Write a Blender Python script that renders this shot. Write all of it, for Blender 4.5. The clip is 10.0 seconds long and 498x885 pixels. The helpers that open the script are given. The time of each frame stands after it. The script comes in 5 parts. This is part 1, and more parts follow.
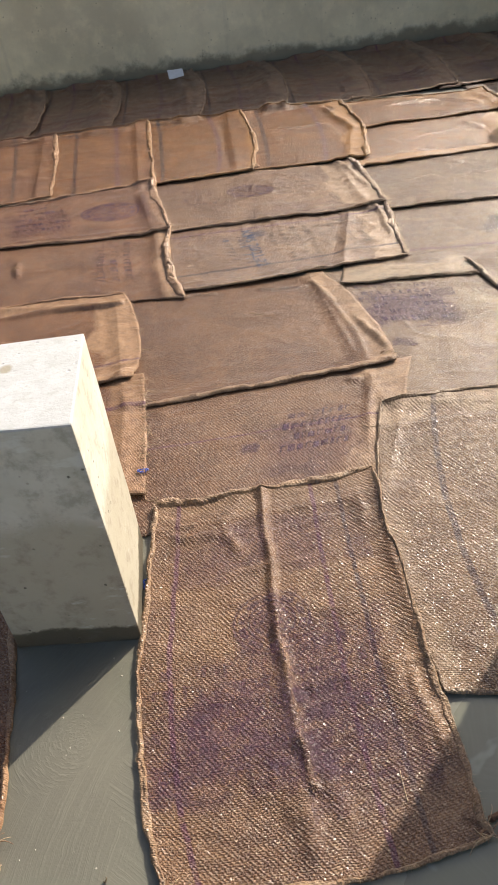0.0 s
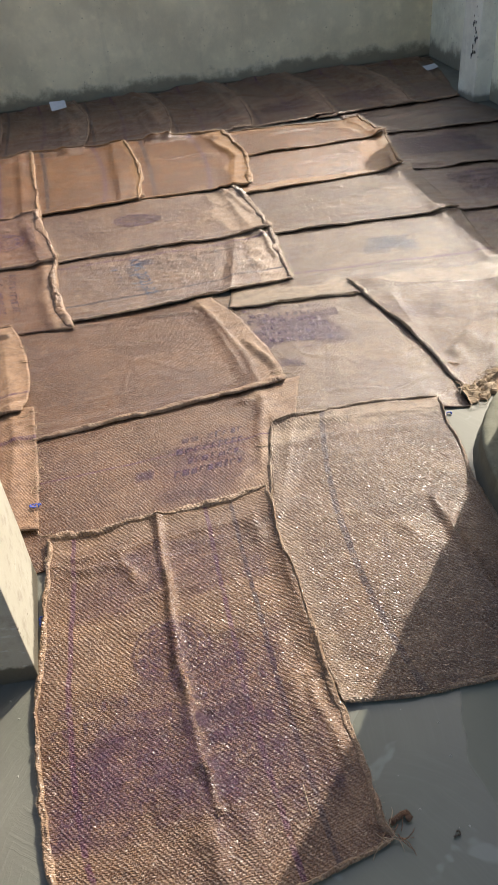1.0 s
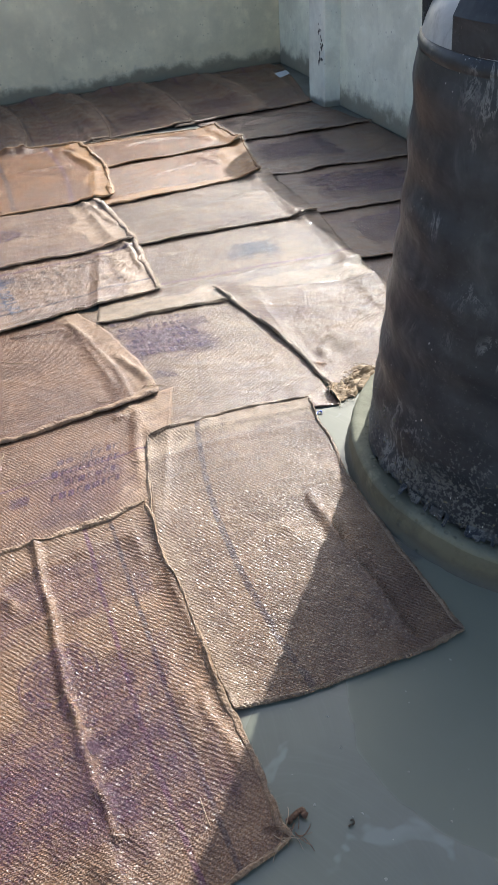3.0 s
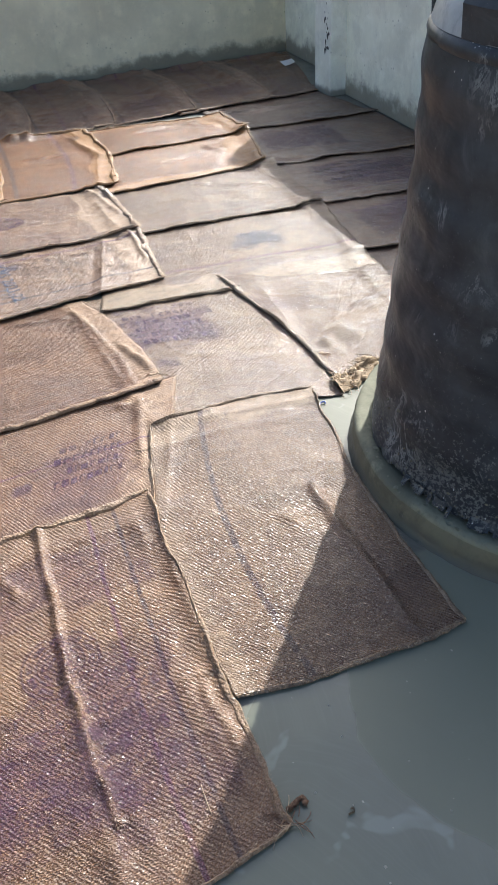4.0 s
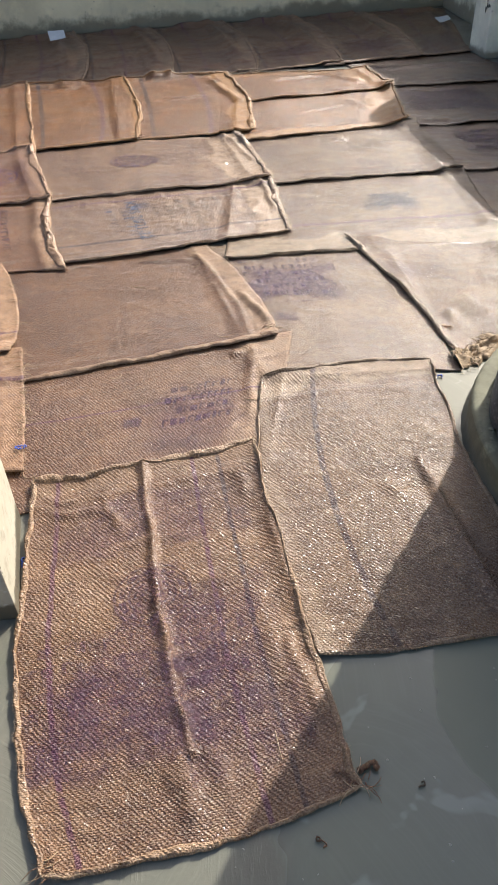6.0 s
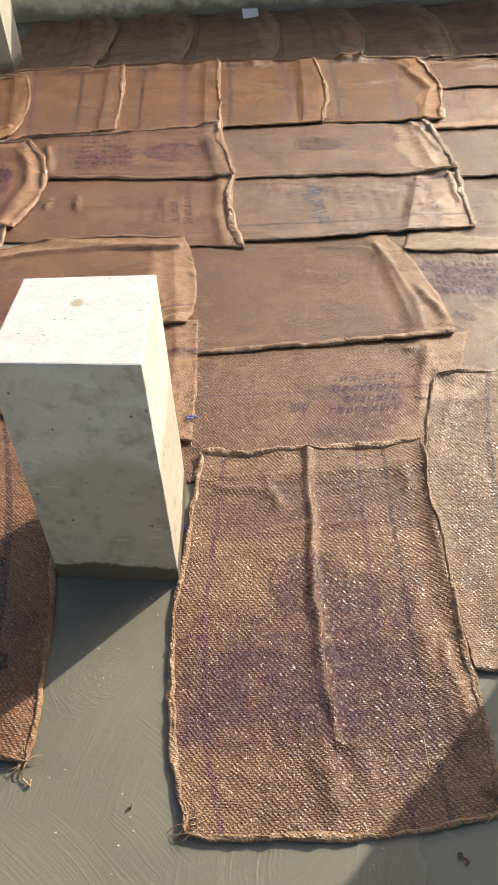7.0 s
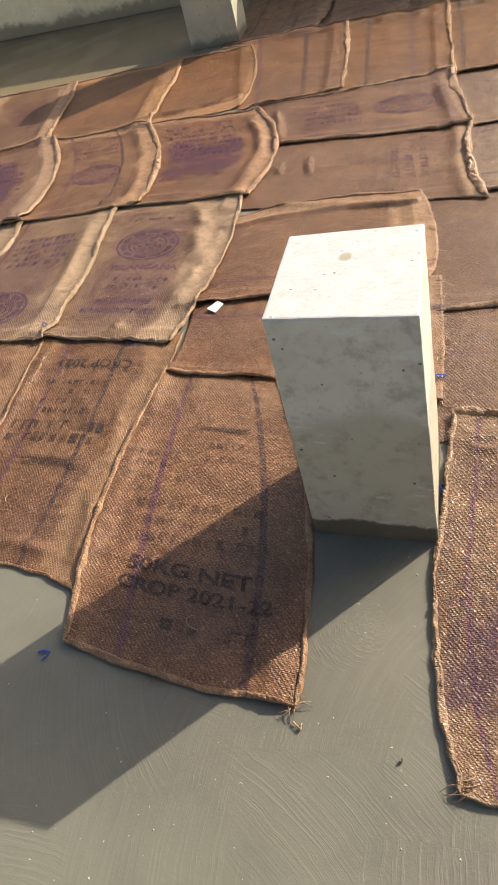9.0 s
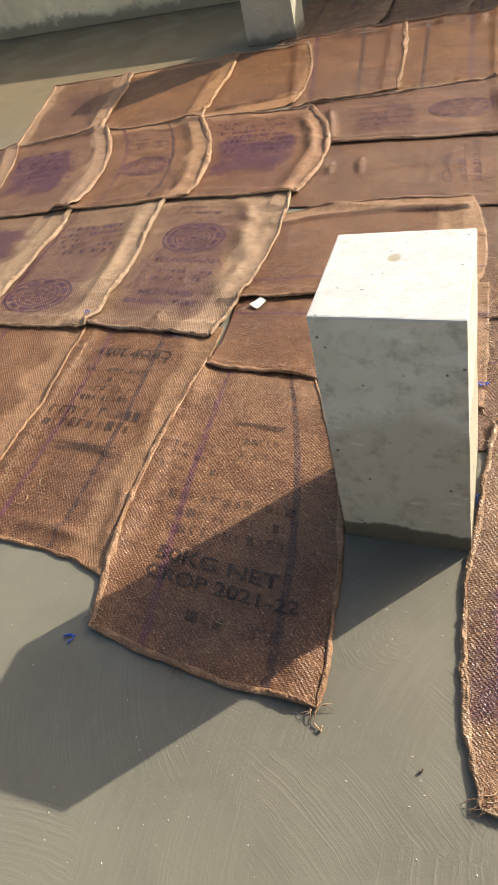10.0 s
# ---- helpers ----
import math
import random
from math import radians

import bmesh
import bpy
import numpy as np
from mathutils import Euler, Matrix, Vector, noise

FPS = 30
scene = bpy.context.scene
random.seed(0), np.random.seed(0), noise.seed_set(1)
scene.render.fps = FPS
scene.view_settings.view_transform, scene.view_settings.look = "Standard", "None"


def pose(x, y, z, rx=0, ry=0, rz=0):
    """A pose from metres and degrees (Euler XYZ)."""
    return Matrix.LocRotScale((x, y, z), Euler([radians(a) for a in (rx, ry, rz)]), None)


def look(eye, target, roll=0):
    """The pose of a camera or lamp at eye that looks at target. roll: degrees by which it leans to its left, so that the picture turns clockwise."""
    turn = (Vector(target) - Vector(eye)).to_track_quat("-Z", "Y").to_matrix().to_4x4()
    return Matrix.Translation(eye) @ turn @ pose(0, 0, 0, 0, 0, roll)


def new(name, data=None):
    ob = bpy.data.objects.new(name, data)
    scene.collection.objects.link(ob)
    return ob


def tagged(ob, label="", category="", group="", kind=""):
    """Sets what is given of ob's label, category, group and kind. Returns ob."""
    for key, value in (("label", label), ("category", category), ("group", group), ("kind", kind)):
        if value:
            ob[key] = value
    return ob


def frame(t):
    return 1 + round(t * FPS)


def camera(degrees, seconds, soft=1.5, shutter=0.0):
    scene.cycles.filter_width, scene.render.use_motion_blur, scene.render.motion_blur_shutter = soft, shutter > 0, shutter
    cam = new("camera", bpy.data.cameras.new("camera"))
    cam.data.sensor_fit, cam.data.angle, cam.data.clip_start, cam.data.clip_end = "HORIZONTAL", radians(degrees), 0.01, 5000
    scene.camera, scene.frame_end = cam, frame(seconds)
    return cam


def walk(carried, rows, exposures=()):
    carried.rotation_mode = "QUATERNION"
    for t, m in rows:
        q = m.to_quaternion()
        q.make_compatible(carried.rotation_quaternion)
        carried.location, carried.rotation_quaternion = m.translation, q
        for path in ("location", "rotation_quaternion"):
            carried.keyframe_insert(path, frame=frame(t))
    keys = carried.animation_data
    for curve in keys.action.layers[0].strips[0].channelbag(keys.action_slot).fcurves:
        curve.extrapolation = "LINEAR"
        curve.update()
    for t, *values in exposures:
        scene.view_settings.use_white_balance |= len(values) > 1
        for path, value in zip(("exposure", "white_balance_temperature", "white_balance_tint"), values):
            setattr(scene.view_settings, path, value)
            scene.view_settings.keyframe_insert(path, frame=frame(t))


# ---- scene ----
# ---------------------------------------------------------------- camera
PATH = [
    (0, (0.091, 0.149, 1.360), (0.057, 1.696, 0.094), -7.89),
    (0.5, (0.120, 0.135, 1.372), (0.202, 1.683, 0.109), -7.22),
    (1, (0.141, 0.131, 1.363), (0.351, 1.688, 0.126), -5.82),
    (1.5, (0.168, 0.118, 1.374), (0.513, 1.649, 0.135), -4.69),
    (2, (0.186, 0.114, 1.377), (0.626, 1.625, 0.143), -4.45),
    (2.5, (0.196, 0.119, 1.376), (0.676, 1.611, 0.134), -4.68),
    (4, (0.189, 0.123, 1.372), (0.663, 1.597, 0.107), -4.06),
    (4.5, (0.185, 0.113, 1.368), (0.626, 1.555, 0.055), -4.15),
    (5, (0.183, 0.123, 1.361), (0.600, 1.564, 0.038), -4.49),
    (5.2, (0.186, 0.123, 1.354), (0.587, 1.564, 0.027), -4.54),
    (6.3, (0.089, 0.140, 1.364), (0.199, 1.622, 0.026), -2.01),
    (6.5, (0.058, 0.143, 1.369), (0.080, 1.624, 0.026), -2.64),
    (7, (0.019, 0.149, 1.368), (-0.082, 1.619, 0.016), -3.40),
    (7.5, (-0.026, 0.154, 1.377), (-0.339, 1.629, 0.064), -6.33),
    (8, (-0.081, 0.139, 1.381), (-0.549, 1.583, 0.079), -7.74),
    (8.5, (-0.104, 0.131, 1.364), (-0.674, 1.508, 0.030), -13.04),
    (9, (-0.110, 0.128, 1.356), (-0.736, 1.472, 0.013), -17.33),
    (9.5, (-0.110, 0.122, 1.353), (-0.777, 1.436, 0.001), -18.82),
    (10, (-0.121, 0.127, 1.350), (-0.827, 1.446, 0.023), -16.11),
]
cam = camera(37.0, 10.0)
EXPOSURES = [(0, 0.67, 6650, 10), (1, 0.73, 6350, 9), (2.3, 0.97, 5750, 6), (4.0, 1.13, 5700, 6), (5.2, 1.13, 5700, 6), (6.5, 0.75, 6600, 10), (8, 0.74, 6950, 10), (10, 0.79, 6950, 10)]
walk(cam, [(t, look(eye, target, roll)) for t, eye, target, roll in PATH], EXPOSURES)

# ---------------------------------------------------------------- sky and sun
SUN_TO = Vector((0.688, 0.726, 0.626)).normalized()
world = bpy.data.worlds.new("sky")
scene.world = world
world.use_nodes = True
wn = world.node_tree.nodes
sky = wn.new("ShaderNodeTexSky")
sky.sky_type = "NISHITA"
sky.sun_disc = False
sky.air_density, sky.dust_density, sky.ozone_density = 0.8, 4.5, 0.4
sky.sun_elevation = math.asin(SUN_TO.z)
sky.sun_rotation = math.atan2(SUN_TO.x, SUN_TO.y)
world.node_tree.links.new(sky.outputs[0], wn["Background"].inputs[0])
wn["Background"].inputs[1].default_value = 0.13
sun_data = bpy.data.lights.new("sun", "SUN")
sun_data.energy, sun_data.angle, sun_data.color = 4.7, radians(0.5), (1.0, 0.93, 0.82)
sun = new("sun", sun_data)
sun.matrix_world = look(SUN_TO * 20, (0, 0, 0))


# ---------------------------------------------------------------- materials
class Nodes:
    """A small helper to write node trees."""

    def __init__(self, name):
        self.mat = bpy.data.materials.new(name)
        self.mat.use_nodes = True
        self.tree = self.mat.node_tree
        self.bsdf = self.tree.nodes["Principled BSDF"]

    def add(self, kind, *links, **values):
        n = self.tree.nodes.new("ShaderNode" + kind)
        for key, v in values.items():
            if key in ("operation", "data_type", "blend_type", "attribute_type", "attribute_name", "feature", "noise_dimensions", "wave_type", "bands_direction", "rings_direction", "distance", "use_clamp", "interpolation_type", "clamp", "mode"):
                setattr(n, key, v)
            else:
                n.inputs[key].default_value = v
        for i, l in enumerate(links):
            if l is not None:
                self.put(n.inputs[i], l)
        return n

    def put(self, socket, value):
        if hasattr(value, "is_output"):
            self.tree.links.new(value, socket)
        else:
            socket.default_value = value

    def math(self, op, a, b=0.0, clamp=False):
        n = self.tree.nodes.new("ShaderNodeMath")
        n.operation, n.use_clamp = op, clamp
        self.put(n.inputs[0], a)
        self.put(n.inputs[1], b)
        return n.outputs[0]

    def ramp(self, x, a, b, lo=0.0, hi=1.0):
        n = self.tree.nodes.new("ShaderNodeMapRange")
        n.interpolation_type = "SMOOTHSTEP"
        for i, v in enumerate((x, a, b, lo, hi)):
            self.put(n.inputs[i], v)
        return n.outputs[0]

    def mix(self, f, a, b, blend="MIX"):
        n = self.tree.nodes.new("ShaderNodeMix")
        n.data_type, n.blend_type = "RGBA", blend
        self.put(n.inputs[0], f)
        self.put(n.inputs[6], a if hasattr(a, "is_output") else (*a, 1))
        self.put(n.inputs[7], b if hasattr(b, "is_output") else (*b, 1))
        return n.outputs[2]

    def noise(self, vec, scale, detail=3.0, rough=0.55, distort=0.0):
        n = self.tree.nodes.new("ShaderNodeTexNoise")
        if vec is not None:
            self.tree.links.new(vec, n.inputs["Vector"])
        n.inputs["Scale"].default_value, n.inputs["Detail"].default_value = scale, detail
        n.inputs["Roughness"].default_value, n.inputs["Distortion"].default_value = rough, distort
        return n.outputs[0]

    def attr(self, name, out="Fac", kind="OBJECT"):
        n = self.tree.nodes.new("ShaderNodeAttribute")
        n.attribute_type, n.attribute_name = kind, name
        return n.outputs[out]

    def stretch(self, vec, sx, sy, sz, rz=0.0):
        n = self.tree.nodes.new("ShaderNodeMapping")
        self.tree.links.new(vec, n.inputs[0])
        n.inputs["Scale"].default_value = (sx, sy, sz)
        n.inputs["Rotation"].default_value = (0, 0, rz)
        return n.outputs[0]

    def bump(self, height, distance, strength=1.0, normal=None):
        n = self.tree.nodes.new("ShaderNodeBump")
        self.put(n.inputs["Height"], height)
        n.inputs["Distance"].default_value = distance
        self.put(n.inputs["Strength"], strength)
        if normal is not None:
            self.tree.links.new(normal, n.inputs["Normal"])
        return n.outputs[0]

    def done(self, color, rough, normal=None, metal=0.0, spec=0.5, alpha=None):
        b = self.bsdf.inputs
        self.put(b["Base Color"], color if hasattr(color, "is_output") else (*color, 1))
        self.put(b["Roughness"], rough)
        self.put(b["Metallic"], metal)
        self.put(b["Specular IOR Level"], spec)
        if normal is not None:
            self.put(b["Normal"], normal)
        if alpha is not None:
            self.put(b["Alpha"], alpha)
        return self.mat

    def coords(self, which="Object"):
        return self.tree.nodes.new("ShaderNodeTexCoord").outputs[which]


def jute_material(name, ink=None, cover=0.6):
    """Wet gunny cloth with a coarse weave; with ink, a print that soaked into it."""
    n = Nodes(name)
    uv = n.coords("UV")
    warp = n.noise(uv, 45.0, 2.0)
    wide = n.noise(uv, 5.0, 4.0, 0.6)
    sep = n.tree.nodes.new("ShaderNodeSeparateXYZ")
    n.tree.links.new(uv, sep.inputs[0])
    x = n.math("ADD", sep.outputs[0], n.math("MULTIPLY", warp, 0.006))
    y = n.math("ADD", sep.outputs[1], n.math("MULTIPLY", wide, 0.014))
    pick, repeat = 0.0044, 0.0098
    y = n.math("ADD", y, n.math("MULTIPLY", n.noise(uv, 60.0, 2.0), 0.005))
    row = n.math("DIVIDE", y, pick)
    step = n.math("FLOOR", row)
    yarns = n.math("SUBTRACT", n.math("ABSOLUTE", n.math("SINE", n.math("MULTIPLY", row, math.pi))), 0.55)
    floats = n.math("SINE", n.math("MULTIPLY", n.math("ADD", n.math("DIVIDE", x, repeat), n.math("DIVIDE", step, 3.0)), 2 * math.pi))
    fibre = n.noise(uv, 290.0, 2.0, 0.7)
    knots = n.noise(uv, 145.0, 2.0, 0.6)
    lumps = n.noise(uv, 42.0, 2.0, 0.6)
    weave = n.math("ADD", n.math("MULTIPLY", yarns, 0.30), n.math("MULTIPLY", n.math("MULTIPLY", floats, n.ramp(knots, 0.30, 0.58, 0.25, 1.0)), 0.44))
    weave = n.math("MULTIPLY", weave, n.ramp(lumps, 0.30, 0.60, 0.45, 1.0))
    height = n.math("ADD", n.math("ADD", weave, n.math("MULTIPLY", lumps, 0.7)), n.math("ADD", n.math("MULTIPLY", fibre, 1.1), n.math("MULTIPLY", knots, 0.8)))
    creases = n.noise(n.stretch(uv, 9, 22, 1), 1.0, 4.0, 0.6)
    rough_weave = n.attr("weave")
    n1 = n.bump(creases, 0.010, n.math("MULTIPLY", rough_weave, 0.12))
    normal = n.bump(height, 0.0024, rough_weave, n1)
    tint = n.attr("tint", "Vector")
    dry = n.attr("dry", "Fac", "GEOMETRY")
    wet_col = n.mix(n.ramp(wide, 0.30, 0.72), (0.100, 0.054, 0.030), (0.194, 0.114, 0.063))
    stain = n.noise(uv, 2.2, 3.0, 0.5, 0.6)
    wet_col = n.mix(n.ramp(stain, 0.48, 0.62, 0.0, 0.75), wet_col, (0.107, 0.061, 0.044))
    rub = n.noise(n.stretch(uv, 6, 70, 1), 1.0, 4.0, 0.7)
    wet_col = n.mix(n.ramp(rub, 0.56, 0.74, 0.0, 0.55), wet_col, (0.34, 0.225, 0.140))
    blotch = n.noise(uv, 13.0, 4.0, 0.65, 0.5)
    wet_col = n.mix(n.ramp(blotch, 0.56, 0.70, 0.0, 0.45), wet_col, (0.070, 0.034, 0.024))
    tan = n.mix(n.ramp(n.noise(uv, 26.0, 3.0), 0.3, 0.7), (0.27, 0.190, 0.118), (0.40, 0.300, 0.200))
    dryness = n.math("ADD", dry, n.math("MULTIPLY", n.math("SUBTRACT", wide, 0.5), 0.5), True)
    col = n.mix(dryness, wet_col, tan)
    yarn = n.ramp(n.math("ADD", weave, n.math("MULTIPLY", fibre, 0.6)), -0.25, 0.75)
    grain_shading = n.math("ADD", n.math("MULTIPLY", weave, 0.55), n.math("ADD", n.math("MULTIPLY", n.math("SUBTRACT", fibre, 0.5), 1.2), n.math("MULTIPLY", n.math("SUBTRACT", knots, 0.5), 1.4)))
    coarse = n.ramp(rough_weave, 0.3, 1.0, 0.55, 1.0)
    # dark weave gaps and pale tips: fibre tone plus painted shade and glints
    col = n.mix(n.math("MULTIPLY", n.ramp(grain_shading, -0.48, 0.0, 0.44, 0.0), coarse), col, (0.045, 0.022, 0.013))
    col = n.mix(n.math("MULTIPLY", n.ramp(grain_shading, 0.14, 0.48, 0.0, 0.34), coarse), col, (0.52, 0.40, 0.29))
    # centimetre specks: the wet cloth's glitter put into the colour
    glint_speckle = n.noise(uv, 70.0, 3.0, 0.75)
    col = n.mix(n.ramp(glint_speckle, 0.30, 0.50, 0.45, 0.0), col, (0.050, 0.025, 0.016))
    col = n.mix(n.ramp(glint_speckle, 0.54, 0.72, 0.0, 0.26), col, (0.42, 0.30, 0.20))
    # random mottle, also standing in for light and shade on fine crinkles
    mottle = n.noise(uv, 30.0, 5.0, 0.68, 0.4)
    col = n.mix(n.ramp(mottle, 0.32, 0.50, 0.34, 0.0), col, (0.058, 0.029, 0.018))
    col = n.mix(n.ramp(mottle, 0.52, 0.70, 0.0, 0.30), col, (0.36, 0.25, 0.16))
    # sparse pale fuzz, with bright water glints painted in
    fibre_glints = n.noise(uv, 105.0, 1.0, 0.5)
    col = n.mix(n.ramp(fibre_glints, 0.68, 0.74, 0.0, 0.40), col, (0.60, 0.50, 0.38))
    col = n.mix(1.0, col, tint, "MULTIPLY")
    across = n.math("ADD", n.math("MULTIPLY", sep.outputs[0], n.math("SUBTRACT", 1.0, n.attr("sidewise"))), n.math("MULTIPLY", sep.outputs[1], n.attr("sidewise")))
    across = n.math("ADD", across, n.math("MULTIPLY", n.math("SUBTRACT", wide, 0.5), 0.012))
    broken = n.ramp(n.noise(uv, 38.0, 3.0, 0.7), 0.34, 0.58, 0.35, 1.0)
    for key, hue in (("stripe_a", (0.086, 0.031, 0.045)), ("stripe_b", (0.042, 0.020, 0.018)), ("stripe_c", (0.088, 0.032, 0.045))):
        off = n.math("DIVIDE", n.math("ABSOLUTE", n.math("SUBTRACT", across, n.attr(key))), n.attr("band"))
        col = n.mix(n.math("MULTIPLY", n.ramp(off, 0.0055, 0.0105, 0.95, 0.0), broken), col, hue)
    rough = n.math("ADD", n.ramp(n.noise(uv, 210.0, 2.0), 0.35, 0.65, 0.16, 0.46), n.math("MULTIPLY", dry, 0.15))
    rough = n.math("ADD", rough, n.attr("matte"))
    alpha = None
    if ink:
        col = n.mix(n.ramp(yarn, 0.1, 0.9, 0.92, 0.62), col, ink)
        patchy = n.math("ADD", n.math("MULTIPLY", n.noise(uv, 16.0, 5.0, 0.7), 0.7), n.math("MULTIPLY", n.noise(uv, 170.0, 2.0), 0.5))
        alpha = n.ramp(patchy, 0.60 - 0.30 * cover, 1.00 - 0.30 * cover, 0.0, 0.80)
        alpha = n.math("MULTIPLY", alpha, n.attr("fade", "Fac", "GEOMETRY"))
    drops = n.math("ADD", n.math("MULTIPLY", n.noise(uv, 78.0, 1.0), 4.0), n.math("ADD", n.math("MULTIPLY", knots, 1.2), n.math("MULTIPLY", weave, 0.5)))
    film = n.bump(drops, 0.0015, 1.0, n1)
    beads = n.ramp(n.math("ADD", n.math("MULTIPLY", knots, 0.6), n.math("MULTIPLY", n.noise(uv, 120.0, 2.0, 0.6), 0.4)), 0.47, 0.54)
    n.put(n.bsdf.inputs["Coat Weight"], n.math("ADD", n.math("MULTIPLY", n.attr("film"), beads), n.math("MAXIMUM", n.math("SUBTRACT", n.attr("film"), 1.0), 0.0), True))
    n.put(n.bsdf.inputs["Coat IOR"], 1.5)
    n.put(n.bsdf.inputs["Coat Roughness"], 0.15)
    n.put(n.bsdf.inputs["Coat Normal"], film)
    return n.done(col, rough, normal, spec=n.attr("shine"), alpha=alpha)


def rope_material(name, a, b):
    n = Nodes(name)
    twist = n.math("SINE", n.math("MULTIPLY", n.math("ADD", n.attr("twist", "Fac", "GEOMETRY"), n.math("MULTIPLY", n.noise(n.coords(), 60.0), 0.006)), 1100.0))
    fuzz = n.noise(n.coords(), 380.0, 3.0, 0.7)
    col = n.mix(n.ramp(n.noise(n.coords(), 30.0, 4.0, 0.65), 0.40, 0.60), a, b)
    col = n.mix(n.ramp(fuzz, 0.35, 0.6, 0.55, 0.0), col, (0.09, 0.05, 0.028))
    h = n.math("ADD", n.math("MULTIPLY", twist, 0.22), n.math("MULTIPLY", fuzz, 1.4))
    return n.done(col, 0.62, n.bump(h, 0.003, 0.9), spec=0.35)


def plaster_material(name, base, dark, damp_top, pits=0.3, mottle=0.30):
    """Cement plaster, trowelled, with damp soaked up in a ragged band from the floor."""
    n = Nodes(name)
    p = n.coords()
    wide, mid, fine = n.noise(p, 1.1, 5.0, 0.6), n.noise(p, 9.0, 4.0, 0.6), n.noise(p, 120.0, 3.0, 0.6)
    col = n.mix(n.ramp(wide, 0.32, 0.70), base, tuple(0.72 * c for c in base))
    col = n.mix(n.ramp(mid, 0.45, 0.75, 0.0, 0.35), col, tuple(min(1, 1.25 * c) for c in base))
    blot = n.noise(p, 5.2, 6.0, 0.72, 0.2)
    col = n.mix(n.ramp(blot, 0.42, 0.60, 0.0, mottle), col, tuple(0.55 * c for c in base))
    scuff = n.ramp(n.noise(n.stretch(p, 7, 7, 9), 1.0, 5.0, 0.7), 0.58, 0.72, 0.0, 0.8 * mottle)
    col = n.mix(scuff, col, tuple(min(1, 1.35 * c) for c in base))
    runs = n.noise(n.stretch(p, 14, 14, 0.9), 1.0, 3.0, 0.6)
    col = n.mix(n.ramp(runs, 0.55, 0.8, 0.0, 0.12), col, dark)
    sep = n.tree.nodes.new("ShaderNodeSeparateXYZ")
    n.tree.links.new(n.tree.nodes.new("ShaderNodeNewGeometry").outputs["Position"], sep.inputs[0])
    edge = n.math("ADD", sep.outputs[2], n.math("MULTIPLY", n.math("SUBTRACT", n.noise(p, 7.0, 4.0, 0.65), 0.5), -2.2 * damp_top))
    damp = n.ramp(edge, 0.45 * damp_top, 1.3 * damp_top, 1.0, 0.0)
    col = n.mix(n.math("MULTIPLY", damp, 0.8), col, dark)
    holes = n.tree.nodes.new("ShaderNodeTexVoronoi")
    n.tree.links.new(p, holes.inputs["Vector"])
    holes.inputs["Scale"].default_value = 26.0
    pit = n.math("MULTIPLY", n.ramp(holes.outputs["Distance"], 0.10, 0.20, 1.0, 0.0), n.ramp(mid, 0.48, 0.62))
    col = n.mix(n.math("MULTIPLY", pit, 0.40), col, dark)
    h = n.math("SUBTRACT", n.math("ADD", n.math("MULTIPLY", mid, 1.0), n.math("MULTIPLY", fine, 0.25)), n.math("MULTIPLY", pit, pits))
    return n.done(col, n.math("SUBTRACT", 0.82, n.math("MULTIPLY", damp, 0.30)), n.bump(h, 0.006, 0.55), spec=0.35)


